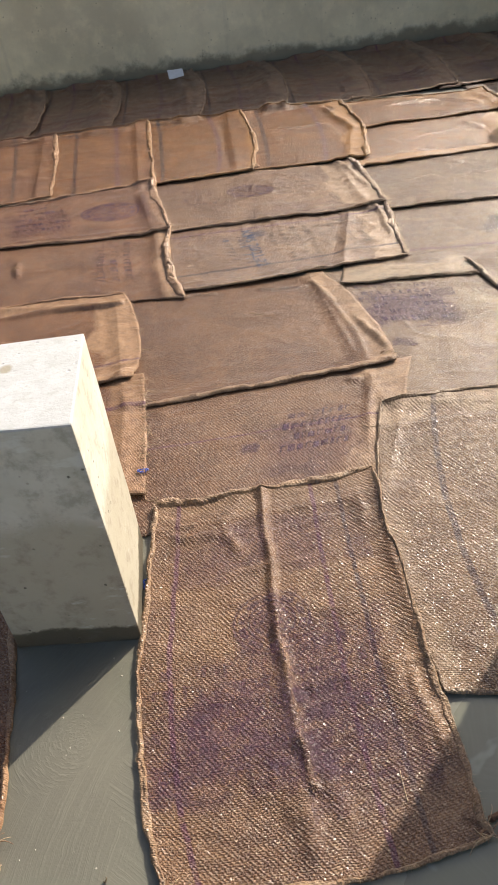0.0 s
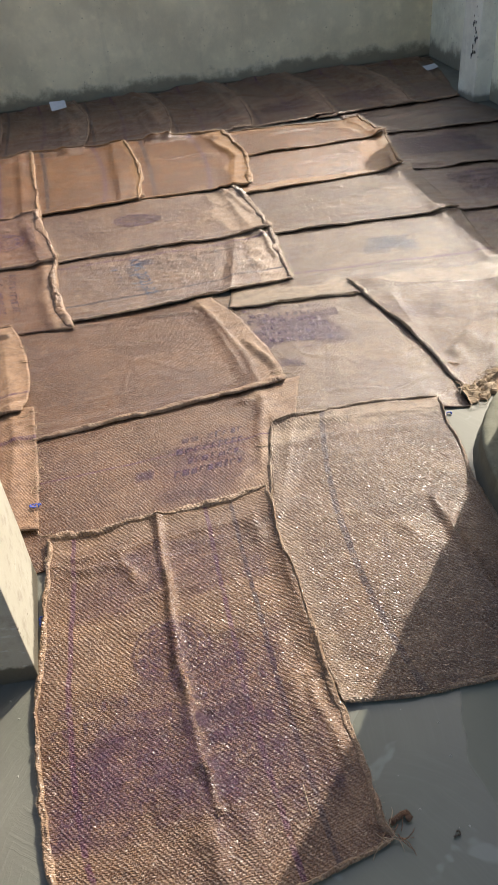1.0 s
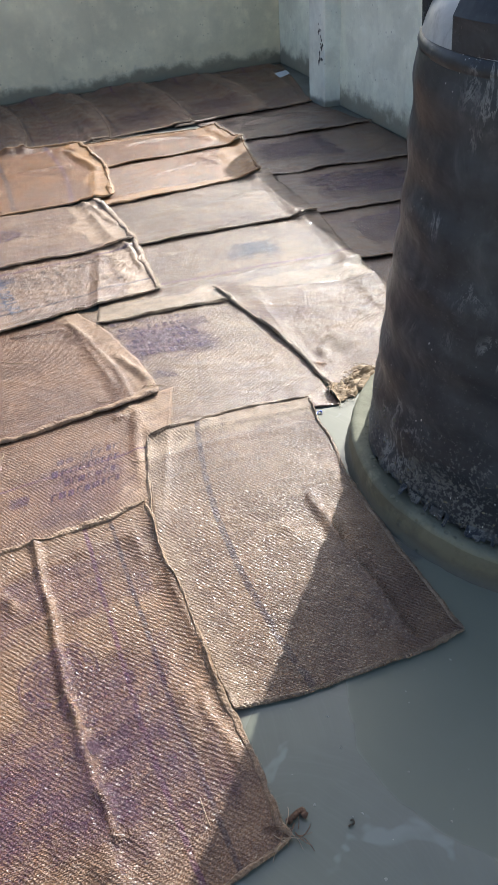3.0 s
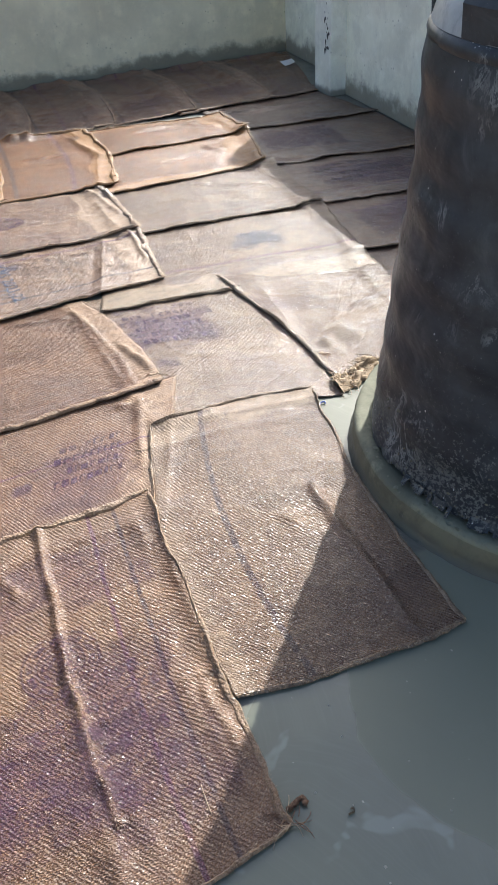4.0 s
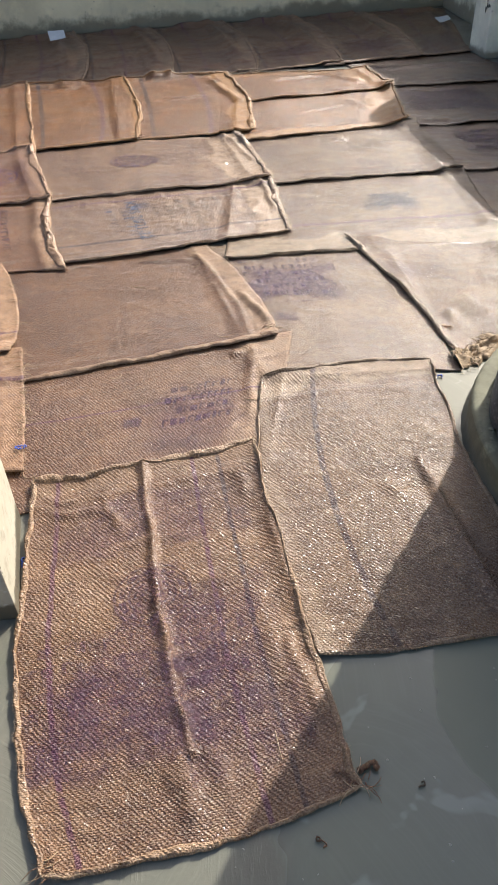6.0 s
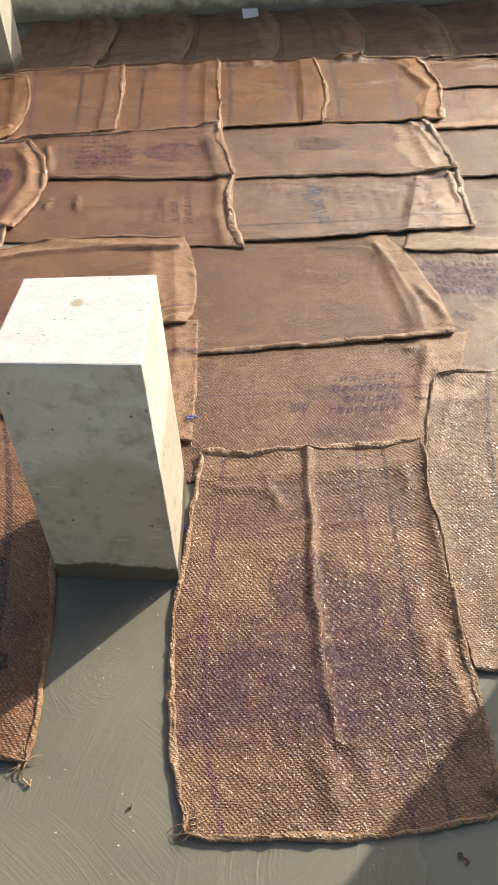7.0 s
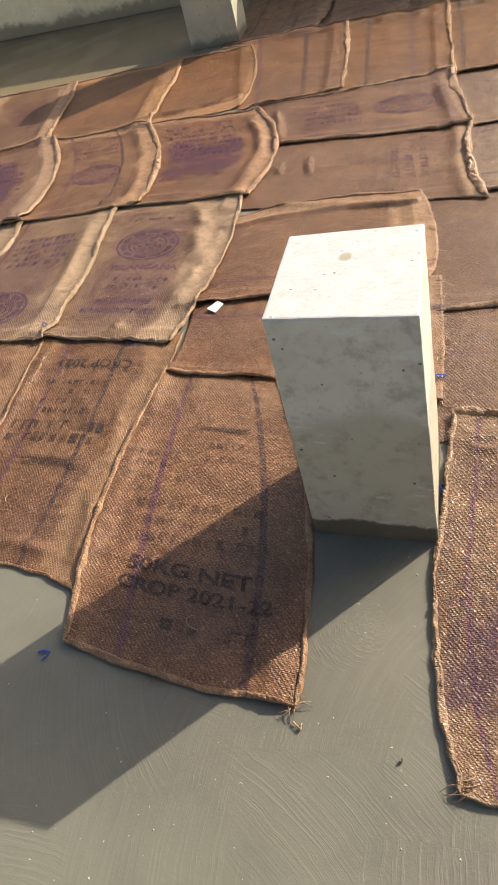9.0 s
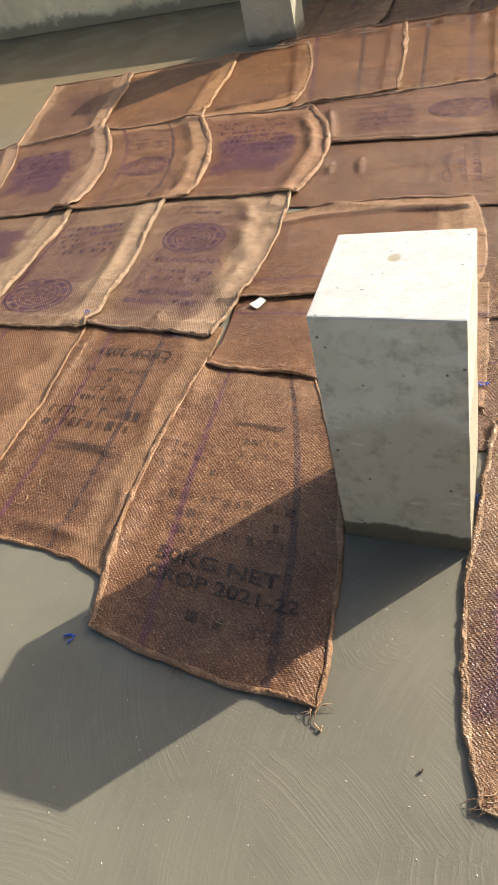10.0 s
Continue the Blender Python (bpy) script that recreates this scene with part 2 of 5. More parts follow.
def post_material():
    """Fair-faced cement: pale on top, olive and stained on the sides, pitted, damp at the foot."""
    n = Nodes("column_cement")
    p = n.coords()
    sep = n.tree.nodes.new("ShaderNodeSeparateXYZ")
    n.tree.links.new(p, sep.inputs[0])
    z = sep.outputs[2]
    wide, mid, fine = n.noise(p, 4.0, 5.0, 0.62), n.noise(p, 22.0, 5.0, 0.65), n.noise(p, 160.0, 3.0, 0.65)
    col = n.mix(n.ramp(wide, 0.36, 0.66), (0.56, 0.55, 0.485), (0.46, 0.442, 0.365))
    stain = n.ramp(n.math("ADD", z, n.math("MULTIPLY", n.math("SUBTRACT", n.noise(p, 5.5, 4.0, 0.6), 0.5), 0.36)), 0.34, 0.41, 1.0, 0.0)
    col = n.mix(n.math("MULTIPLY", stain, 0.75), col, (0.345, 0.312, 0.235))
    col = n.mix(n.ramp(mid, 0.47, 0.70, 0.0, 0.48), col, (0.190, 0.165, 0.118))
    bloom = n.math("MULTIPLY", n.ramp(n.noise(n.stretch(p, 9, 9, 22), 1.0, 4.0, 0.7), 0.55, 0.66), n.ramp(n.noise(p, 6.0, 2.0), 0.50, 0.60))
    col = n.mix(n.math("MULTIPLY", bloom, 0.60), col, (0.60, 0.61, 0.56))
    crown = n.ramp(n.math("ADD", z, n.math("MULTIPLY", n.math("SUBTRACT", fine, 0.5), 0.006)), 0.605, 0.609)
    chalk = n.mix(n.ramp(mid, 0.38, 0.60, 0.0, 0.5), (0.46, 0.47, 0.47), (0.39, 0.395, 0.385))
    chalk = n.mix(n.ramp(n.noise(p, 90.0, 2.0, 0.7), 0.58, 0.70, 0.0, 0.30), chalk, (0.27, 0.26, 0.23))
    chalk = n.mix(n.ramp(n.noise(n.stretch(p, 1.0, 2.2, 1.0), 13.0, 6.0, 0.75, 0.4), 0.52, 0.70, 0.0, 0.65), chalk, (0.33, 0.33, 0.30))
    dx, dy = n.math("ADD", sep.outputs[0], 0.010), n.math("SUBTRACT", sep.outputs[1], 0.050)
    spot = n.math("ADD", n.math("SQRT", n.math("ADD", n.math("MULTIPLY", dx, dx), n.math("MULTIPLY", dy, dy))), n.math("MULTIPLY", n.math("SUBTRACT", mid, 0.5), 0.02))
    chalk = n.mix(n.ramp(spot, 0.008, 0.018, 0.7, 0.0), chalk, (0.24, 0.20, 0.11))
    col = n.mix(crown, col, chalk)
    holes = n.tree.nodes.new("ShaderNodeTexVoronoi")
    n.tree.links.new(p, holes.inputs["Vector"])
    holes.inputs["Scale"].default_value = 36.0
    pit = n.math("MULTIPLY", n.ramp(n.math("ADD", holes.outputs["Distance"], n.math("MULTIPLY", fine, 0.16)), 0.16, 0.24, 1.0, 0.0), n.ramp(n.noise(p, 13.0, 2.0), 0.50, 0.58))
    col = n.mix(n.math("MULTIPLY", pit, n.ramp(crown, 0.0, 1.0, 0.80, 0.18)), col, (0.080, 0.070, 0.050))
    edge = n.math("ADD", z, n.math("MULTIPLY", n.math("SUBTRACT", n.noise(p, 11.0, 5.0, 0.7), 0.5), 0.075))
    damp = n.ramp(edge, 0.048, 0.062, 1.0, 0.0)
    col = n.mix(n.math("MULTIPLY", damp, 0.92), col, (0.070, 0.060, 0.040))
    h = n.math("SUBTRACT", n.math("ADD", mid, n.math("MULTIPLY", fine, 0.35)), n.math("MULTIPLY", pit, 1.6))
    return n.done(col, n.math("SUBTRACT", 0.85, n.math("MULTIPLY", damp, 0.35)), n.bump(h, 0.0022, 0.6), spec=0.35)


def floor_material():
    """Fresh cement screed, wet in pools, with the sweeps of the trowel."""
    n = Nodes("wet_screed")
    p = n.coords()
    wide, mid, fine = n.noise(p, 0.9, 4.0, 0.55, 0.4), n.noise(p, 6.0, 4.0, 0.6, 0.5), n.noise(p, 170.0, 2.0, 0.6)
    sweeps = []
    sep = n.tree.nodes.new("ShaderNodeSeparateXYZ")
    n.tree.links.new(p, sep.inputs[0])
    for cx, cy in ((-0.95, -0.15), (0.35, 0.55), (-0.35, 0.95)):
        dx, dy = n.math("SUBTRACT", sep.outputs[0], cx), n.math("SUBTRACT", sep.outputs[1], cy)
        far = n.math("SQRT", n.math("ADD", n.math("MULTIPLY", dx, dx), n.math("MULTIPLY", dy, dy)))
        turn = n.math("ARCTAN2", dy, dx)
        c = n.tree.nodes.new("ShaderNodeCombineXYZ")
        n.put(c.inputs[0], n.math("MULTIPLY", n.math("ADD", far, n.math("MULTIPLY", mid, 0.03)), 130.0))
        n.put(c.inputs[1], n.math("MULTIPLY", turn, 2.4))
        sweeps.append(n.noise(c.outputs[0], 1.0, 3.0, 0.6))
    which = n.noise(p, 2.6, 1.0)
    one, two = n.ramp(which, 0.40, 0.46), n.ramp(which, 0.54, 0.60)
    sweep = n.math("ADD", n.math("MULTIPLY", sweeps[0], n.math("SUBTRACT", 1.0, one)), n.math("MULTIPLY", sweeps[1], n.math("MULTIPLY", one, n.math("SUBTRACT", 1.0, two))))
    sweep = n.math("ADD", sweep, n.math("MULTIPLY", sweeps[2], two))
    ridge = n.ramp(sweep, 0.42, 0.72)
    col = n.mix(n.ramp(wide, 0.32, 0.68), (0.116, 0.110, 0.085), (0.160, 0.152, 0.118))
    col = n.mix(n.ramp(mid, 0.40, 0.70, 0.0, 0.45), col, (0.095, 0.091, 0.072))
    col = n.mix(n.math("MULTIPLY", ridge, 0.20), col, (0.205, 0.194, 0.156))
    damp = n.ramp(n.noise(p, 1.9, 3.0, 0.5, 0.3), 0.38, 0.62, 0.0, 0.45)
    # a film of water standing by the plinth, and a darker damp patch that it has drained from
    def spread(cx, cy, wave, scale):
        qx, qy = n.math("SUBTRACT", sep.outputs[0], cx), n.math("SUBTRACT", sep.outputs[1], cy)
        far = n.math("SQRT", n.math("ADD", n.math("MULTIPLY", qx, qx), n.math("MULTIPLY", qy, qy)))
        return n.math("ADD", far, n.math("MULTIPLY", n.math("SUBTRACT", n.noise(p, scale, 3.0), 0.5), wave))
    drained = n.ramp(spread(0.97, 0.79, 0.10, 5.0), 0.375, 0.390, 1.0, 0.0)
    water = n.math("MULTIPLY", n.ramp(spread(0.66, 0.62, 0.25, 3.5), 0.40, 0.46, 1.0, 0.0), n.math("SUBTRACT", 1.0, n.math("MULTIPLY", drained, 0.75)))
    water = n.math("MAXIMUM", water, n.ramp(spread(1.06, 1.76, 0.08, 6.0), 0.20, 0.24, 1.0, 0.0))
    wet = n.math("MAXIMUM", damp, water)
    col = n.mix(n.math("MULTIPLY", wet, 0.45), col, (0.150, 0.168, 0.122))
    # pale blotches: bright clouds mirrored in the water, painted into its colour
    cloud_gleam = n.ramp(n.noise(p, 9.0, 2.0, 0.5, 0.8), 0.60, 0.68, 0.0, 0.5)
    col = n.mix(n.math("MULTIPLY", water, cloud_gleam), col, (0.24, 0.25, 0.22))
    col = n.mix(n.math("MULTIPLY", drained, 0.85), col, (0.172, 0.174, 0.124))
    ridge = n.math("MULTIPLY", ridge, n.math("SUBTRACT", 1.0, n.math("MAXIMUM", water, drained)))
    # brown water leached out of the jute, dried in a broad stain
    sx, sy = n.math("ADD", sep.outputs[0], 3.6), n.math("SUBTRACT", sep.outputs[1], 5.2)
    reach = n.math("ADD", n.math("SQRT", n.math("ADD", n.math("MULTIPLY", sx, sx), n.math("MULTIPLY", sy, sy))), n.math("MULTIPLY", wide, 1.2))
    col = n.mix(n.ramp(reach, 1.4, 2.9, 0.75, 0.0), col, (0.180, 0.135, 0.070))
    rough = n.math("ADD", n.ramp(wet, 0.0, 1.0, 0.50, 0.06), n.math("MULTIPLY", mid, 0.08))
    h = n.math("ADD", n.math("ADD", n.math("MULTIPLY", ridge, 0.13), n.math("MULTIPLY", mid, 0.55)), n.math("MULTIPLY", fine, 0.10))
    return n.done(col, rough, n.bump(h, 0.0045, n.math("MULTIPLY", n.ramp(wet, 0.0, 1.0, 0.75, 0.22), n.ramp(n.math("MAXIMUM", water, drained), 0.0, 1.0, 1.0, 0.25))), spec=n.ramp(wet, 0.0, 1.0, 0.40, 0.50))


def tank_material(name="black_polythene", pale=0.0):
    """Scuffed black polythene: dust, scratches, and a crust of splashed cement towards its foot; pale puts sun glare
    into the colour.
    """
    n = Nodes(name)
    p = n.coords()
    sep = n.tree.nodes.new("ShaderNodeSeparateXYZ")
    n.tree.links.new(p, sep.inputs[0])
    dust = n.ramp(n.noise(p, 4.0, 5.0, 0.65), 0.45, 0.72, 0.0, 0.45)
    film = n.ramp(n.noise(n.stretch(p, 3, 3, 9), 1.0, 4.0, 0.6), 0.50, 0.68, 0.0, 0.35)
    streak = n.ramp(n.noise(n.stretch(p, 55, 55, 5), 1.0, 3.0, 0.7), 0.66, 0.76, 0.0, 0.45)
    streak = n.math("MULTIPLY", streak, n.ramp(n.noise(p, 6.0, 2.0), 0.48, 0.62))
    low = n.ramp(sep.outputs[2], 0.02, 0.34, 1.0, 0.0)
    col = n.mix(dust, (0.026, 0.028, 0.032), (0.088, 0.093, 0.100))
    col = n.mix(film, col, (0.052, 0.055, 0.060))
    col = n.mix(streak, col, (0.20, 0.20, 0.20))
    # pale greys the black plastic where the sun glares on it
    col = n.mix(pale, col, (0.34, 0.34, 0.33))
    crust = n.math("ADD", n.noise(p, 95.0, 4.0, 0.75), n.math("MULTIPLY", n.noise(n.stretch(p, 10, 10, 7), 1.0, 3.0, 0.6), 0.35))
    crust = n.ramp(n.math("ADD", crust, n.math("MULTIPLY", low, 0.13)), 0.81, 0.89, 0.0, 1.0)
    col = n.mix(n.math("MULTIPLY", crust, n.ramp(low, 0.0, 0.5, 0.25, 0.75)), col, (0.17, 0.168, 0.155))
    v = n.tree.nodes.new("ShaderNodeTexVoronoi")
    n.tree.links.new(n.stretch(p, 1.0, 1.0, 0.5), v.inputs["Vector"])
    v.inputs["Scale"].default_value = 75.0
    jitter = n.math("MULTIPLY", n.math("SUBTRACT", n.noise(p, 140.0, 2.0), 0.5), 0.35)
    speck = n.math("MULTIPLY", n.ramp(n.math("ADD", v.outputs["Distance"], jitter), 0.05, 0.13, 1.0, 0.0), n.ramp(n.math("ADD", n.noise(p, 9.0, 3.0, 0.7), n.math("MULTIPLY", low, 0.20)), 0.58, 0.66))
    wisp = n.math("ABSOLUTE", n.math("SUBTRACT", n.noise(n.stretch(p, 1.0, 1.0, 0.55), 9.0, 6.0, 0.72, 1.2), 0.5))
    wisp = n.math("MULTIPLY", n.ramp(wisp, 0.0, 0.035, 0.75, 0.0), n.ramp(n.noise(p, 5.5, 3.0, 0.6), 0.50, 0.66))
    col = n.mix(wisp, col, (0.24, 0.245, 0.24))
    haze = n.ramp(n.noise(p, 7.0, 5.0, 0.7, 0.6), 0.50, 0.72, 0.0, 0.55)
    col = n.mix(haze, col, (0.095, 0.098, 0.10))
    col = n.mix(n.math("MULTIPLY", speck, 0.9), col, (0.50, 0.49, 0.46))
    rough = n.math("ADD", 0.36, n.math("MULTIPLY", n.math("ADD", dust, n.math("ADD", streak, crust)), 0.40))
    h = n.math("ADD", n.noise(n.stretch(p, 7, 7, 16), 1.0, 3.0), n.math("MULTIPLY", n.math("ADD", speck, crust), 0.12))
    return n.done(col, rough, n.bump(h, 0.010, 0.6), spec=0.20)


def plain_material(name, color, rough, scale=40.0, vary=0.3, bump=0.0008):
    n = Nodes(name)
    p = n.coords()
    f = n.noise(p, scale, 3.0)
    return n.done(n.mix(f, color, tuple(c * (1 - vary) for c in color)), rough, n.bump(f, bump, 0.6))


JUTE = jute_material("wet_jute")
INK_PURPLE = jute_material("purple_ink", (0.098, 0.040, 0.080), 0.68)
INK_PURPLE_STRONG = jute_material("strong_purple_ink", (0.066, 0.020, 0.082), 1.40)
INK_BLACK = jute_material("black_ink", (0.014, 0.013, 0.017), 1.5)
INK_GREY = jute_material("faded_black_ink", (0.030, 0.026, 0.030), 0.85)
INK_BLUE = jute_material("blue_ink", (0.016, 0.055, 0.130), 1.30)
ROPE_BROWN = rope_material("brown_jute_hem", (0.17, 0.085, 0.045), (0.30, 0.17, 0.09))
RAG = plain_material("torn_jute", (0.42, 0.29, 0.16), 0.75, 160.0, 0.6, 0.002)
FIBRE = plain_material("dry_jute_fibre", (0.38, 0.27, 0.16), 0.6)
FLOOR = floor_material()
# plaster lightened for sun bounced off the wet sacks, put into its colour
WALL_EAST = plaster_material("bounce_lit_plaster", (0.86, 0.86, 0.70), (0.130, 0.112, 0.078), 0.13, 0.6)
WALL = plaster_material("grey_green_plaster", (0.80, 0.722, 0.50), (0.120, 0.104, 0.072), 0.10, 0.3, 0.16)
POST = post_material()
# pillar colour raised likewise for light bounced onto it
PILLAR = plaster_material("pillar_cement", (0.82, 0.82, 0.70), (0.12, 0.115, 0.09), 0.05, 0.5)
STUB = plaster_material("stub_cement", (0.46, 0.44, 0.34), (0.12, 0.115, 0.09), 0.05, 0.5)
PLINTH = plaster_material("plinth_cement", (0.160, 0.145, 0.095), (0.075, 0.072, 0.056), 0.04, 1.0, 0.8)
RIM = plaster_material("crusted_cement", (0.200, 0.192, 0.130), (0.06, 0.052, 0.04), 0.005, 1.0, 0.9)
TANK = tank_material()
# the dome's black plastic, lightened to carry the sun's glare
TANK_TOP = tank_material("sun_glare_polythene", 0.85)
PAPER = plain_material("white_paper", (0.66, 0.66, 0.64), 0.7)
BLUE_PLASTIC = plain_material("blue_plastic_string", (0.03, 0.10, 0.55), 0.35)
GRIT = plain_material("cement_grit", (0.34, 0.32, 0.26), 0.8)
TWIG = plain_material("dry_twig", (0.10, 0.07, 0.04), 0.8)
SPALL = plain_material("spalled_paint", (0.10, 0.10, 0.08), 0.8)


# ---------------------------------------------------------------- mesh helpers
def mesh_object(name, verts, faces, mat, parent=None, smooth=True, label="", uv=None):
    me = bpy.data.meshes.new(name)
    me.from_pydata([tuple(v) for v in verts], [], [tuple(f) for f in faces])
    me.materials.append(mat)
    if smooth:
        me.polygons.foreach_set("use_smooth", [True] * len(me.polygons))
    if uv is not None:
        layer = me.uv_layers.new(name="UVMap")
        loop = np.empty(len(me.loops), dtype=np.int64)
        me.loops.foreach_get("vertex_index", loop)
        layer.data.foreach_set("uv", np.asarray(uv, dtype=np.float32)[loop].ravel())
    me.update()
    ob = new(name, me)
    if parent is not None:
        ob.parent = parent
    if label:
        tagged(ob, label)
    return ob


def part(name, bm, mat, parent=None, label="", smooth=False):
    me = bpy.data.meshes.new(name)
    bm.to_mesh(me)
    bm.free()
    me.materials.append(mat)
    if smooth:
        me.polygons.foreach_set("use_smooth", [True] * len(me.polygons))
    ob = new(name, me)
    if parent is not None:
        ob.parent = parent
    if label:
        tagged(ob, label)
    return ob


def box_bm(x0, x1, y0, y1, z0, z1, bevel=0.0, cuts=0, rough=0.0, seed=1):
    """A block with eased and slightly uneven edges."""
    bm = bmesh.new()
    bmesh.ops.create_cube(bm, size=1.0)
    for v in bm.verts:
        v.co = Vector(((x0 + x1) / 2 + v.co.x * (x1 - x0), (y0 + y1) / 2 + v.co.y * (y1 - y0), (z0 + z1) / 2 + v.co.z * (z1 - z0)))
    if cuts:
        bmesh.ops.subdivide_edges(bm, edges=bm.edges[:], cuts=cuts, use_grid_fill=True)
    if bevel:
        sharp = [e for e in bm.edges if len(e.link_faces) == 2 and e.calc_face_angle() > 0.5]
        bmesh.ops.bevel(bm, geom=sharp, offset=bevel, segments=2, affect="EDGES", profile=0.6)
    if rough:
        for v in bm.verts:
            d = noise.noise_vector(v.co * 6.0 + Vector((seed * 7.1, 0, 0))) * rough + noise.noise_vector(v.co * 30.0) * rough * 0.4
            if v.co.z < z0 + 0.001:
                d.z = 0
            v.co += d
    return bm


def lattice(shape_seed):
    return np.random.RandomState(shape_seed).rand(64, 64)


LATTICES = [lattice(s) for s in range(8)]


def n2(x, y, seed=0):
    """Smooth value noise from -1 to 1 on arrays."""
    g = LATTICES[seed % 8]
    x, y = np.asarray(x, float) + seed * 3.37, np.asarray(y, float) + seed * 5.71
    ix, iy = np.floor(x).astype(int), np.floor(y).astype(int)
    fx, fy = x - ix, y - iy
    fx, fy = fx * fx * (3 - 2 * fx), fy * fy * (3 - 2 * fy)
    a, b = g[ix % 64, iy % 64], g[(ix + 1) % 64, iy % 64]
    c, d = g[ix % 64, (iy + 1) % 64], g[(ix + 1) % 64, (iy + 1) % 64]
    return 2 * ((a + (b - a) * fx) * (1 - fy) + (c + (d - c) * fx) * fy) - 1


def tube(points, radii, sides=7, seed=0, fuzz=0.75):
    """A rope along points; returns verts, faces and the length along it for the twist."""
    p = np.asarray(points, float)
    t = np.gradient(p, axis=0)
    t /= np.linalg.norm(t, axis=1)[:, None] + 1e-9
    up = np.tile((0.0, 0.0, 1.0), (len(p), 1))
    s = np.cross(t, up)
    s /= np.linalg.norm(s, axis=1)[:, None] + 1e-9
    u = np.cross(s, t)
    run = np.r_[0, np.cumsum(np.linalg.norm(np.diff(p, axis=0), axis=1))]
    verts, twist = [], []
    rnd = np.random.RandomState(seed)
    for k in range(sides):
        a = 2 * math.pi * k / sides
        r = np.asarray(radii) * (1 + fuzz * (rnd.rand(len(p)) - 0.5))
        verts.append(p + (s * math.cos(a) + u * math.sin(a)) * r[:, None])
        twist.append(run + k / sides * 0.0101)
    verts = np.stack(verts, 1).reshape(-1, 3)
    twist = np.stack(twist, 1).ravel()
    m, faces = len(p), []
    for i in range(m - 1):
        for k in range(sides):
            k2 = (k + 1) % sides
            faces.append((i * sides + k, i * sides + k2, (i + 1) * sides + k2, (i + 1) * sides + k))
    faces.append(tuple(range(sides))[::-1])
    faces.append(tuple((m - 1) * sides + k for k in range(sides)))
    return verts, faces, twist


def rope_object(name, points, radii, mat, parent, seed=0, sides=7, label=""):
    v, f, tw = tube(points, radii, sides, seed)
    ob = mesh_object(name, v, f, mat, parent, True, label)
    at = ob.data.attributes.new("twist", "FLOAT", "POINT")
    at.data.foreach_set("value", tw.astype(np.float32))
    return ob


# ---------------------------------------------------------------- floor, walls, column, pillars
def sheet(name, x0, x1, y0, y1, mat):
    bm = bmesh.new()
    vs = [bm.verts.new(c) for c in ((x0, y0, 0), (x1, y0, 0), (x1, y1, 0), (x0, y1, 0))]
    bm.faces.new(vs)
    bmesh.ops.subdivide_edges(bm, edges=bm.edges[:], cuts=7, use_grid_fill=True)
    return part(name, bm, mat)


tagged(sheet("floor", -40, 40, -40, 40, FLOOR), "grey cement roof floor, wet and trowelled", "floor", kind="structure")
tagged(part("wall_north", box_bm(-9.0, 2.95, 6.25, 6.45, 0, 1.10, 0.01, 5, 0.004, 1), WALL), "grey-green plastered parapet with a damp base", "wall", kind="structure")
tagged(part("wall_east_corner", box_bm(2.70, 2.95, 4.98, 6.246, 0, 0.92, 0.01, 5, 0.003, 2), WALL_EAST), "pale plastered parapet beside the corner, with bounced light in its colour", "wall", kind="structure")
tagged(part("wall_east", box_bm(2.55, 2.95, -7.0, 4.90, 0, 0.92, 0.01, 7, 0.003, 3), WALL_EAST), "pale plastered parapet with a damp stained base and bounced light in its colour", "wall", kind="structure")
tagged(part("wall_west", box_bm(-9.2, -9.004, -7.0, 6.45, 0, 1.10, 0.01, 3, 0.003, 4), WALL), "plain plastered parapet", "wall", kind="structure")
tagged(part("wall_south", box_bm(-9.0, 2.95, -7.2, -7.004, 0, 1.10, 0.01, 3, 0.003, 5), WALL), "plain plastered parapet", "wall", kind="structure")
right_pillar = part("pillar", box_bm(2.44, 2.75, 4.86, 5.10, 0, 0.92, 0.006, 4, 0.003, 6), PILLAR)
tagged(right_pillar, "pale plastered pillar with spalled patches against the parapet, with bounced light in its colour", "pillar", kind="structure")


def concrete_post(name, w, d, h, mat, seed, corners=None):
    """A square post; corners: its plan out of true, front left, front right, back right, back left."""
    bm = box_bm(-w / 2, w / 2, -d / 2, d / 2, 0, h, 0.004, 9, 0.0016, seed)
    if corners:
        fl, fr, br, bl = (Vector(c) for c in corners)
        for v in bm.verts:
            a, b = v.co.x / w + 0.5, v.co.y / d + 0.5
            p = (fl * (1 - a) + fr * a) * (1 - b) + (bl * (1 - a) + br * a) * b
            v.co.x, v.co.y = p.x, p.y
    return part(name, bm, mat, smooth=False)


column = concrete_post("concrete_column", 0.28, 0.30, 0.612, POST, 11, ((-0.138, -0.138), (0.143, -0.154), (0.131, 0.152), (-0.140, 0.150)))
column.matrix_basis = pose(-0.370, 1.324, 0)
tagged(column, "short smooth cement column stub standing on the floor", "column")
back_pillar = concrete_post("concrete_column", 0.32, 0.27, 0.80, STUB, 12)
back_pillar.matrix_basis = pose(-1.805, 5.20, 0, 0, 0, 2)
tagged(back_pillar, "square grey cement column stub near the back parapet", "column")


# ---------------------------------------------------------------- the cloth: sacks drape over those laid before
STEP, X0, Y0 = 0.006, -3.9, 0.2
GROUND = np.zeros((int(7.0 / STEP), int(6.3 / STEP)))


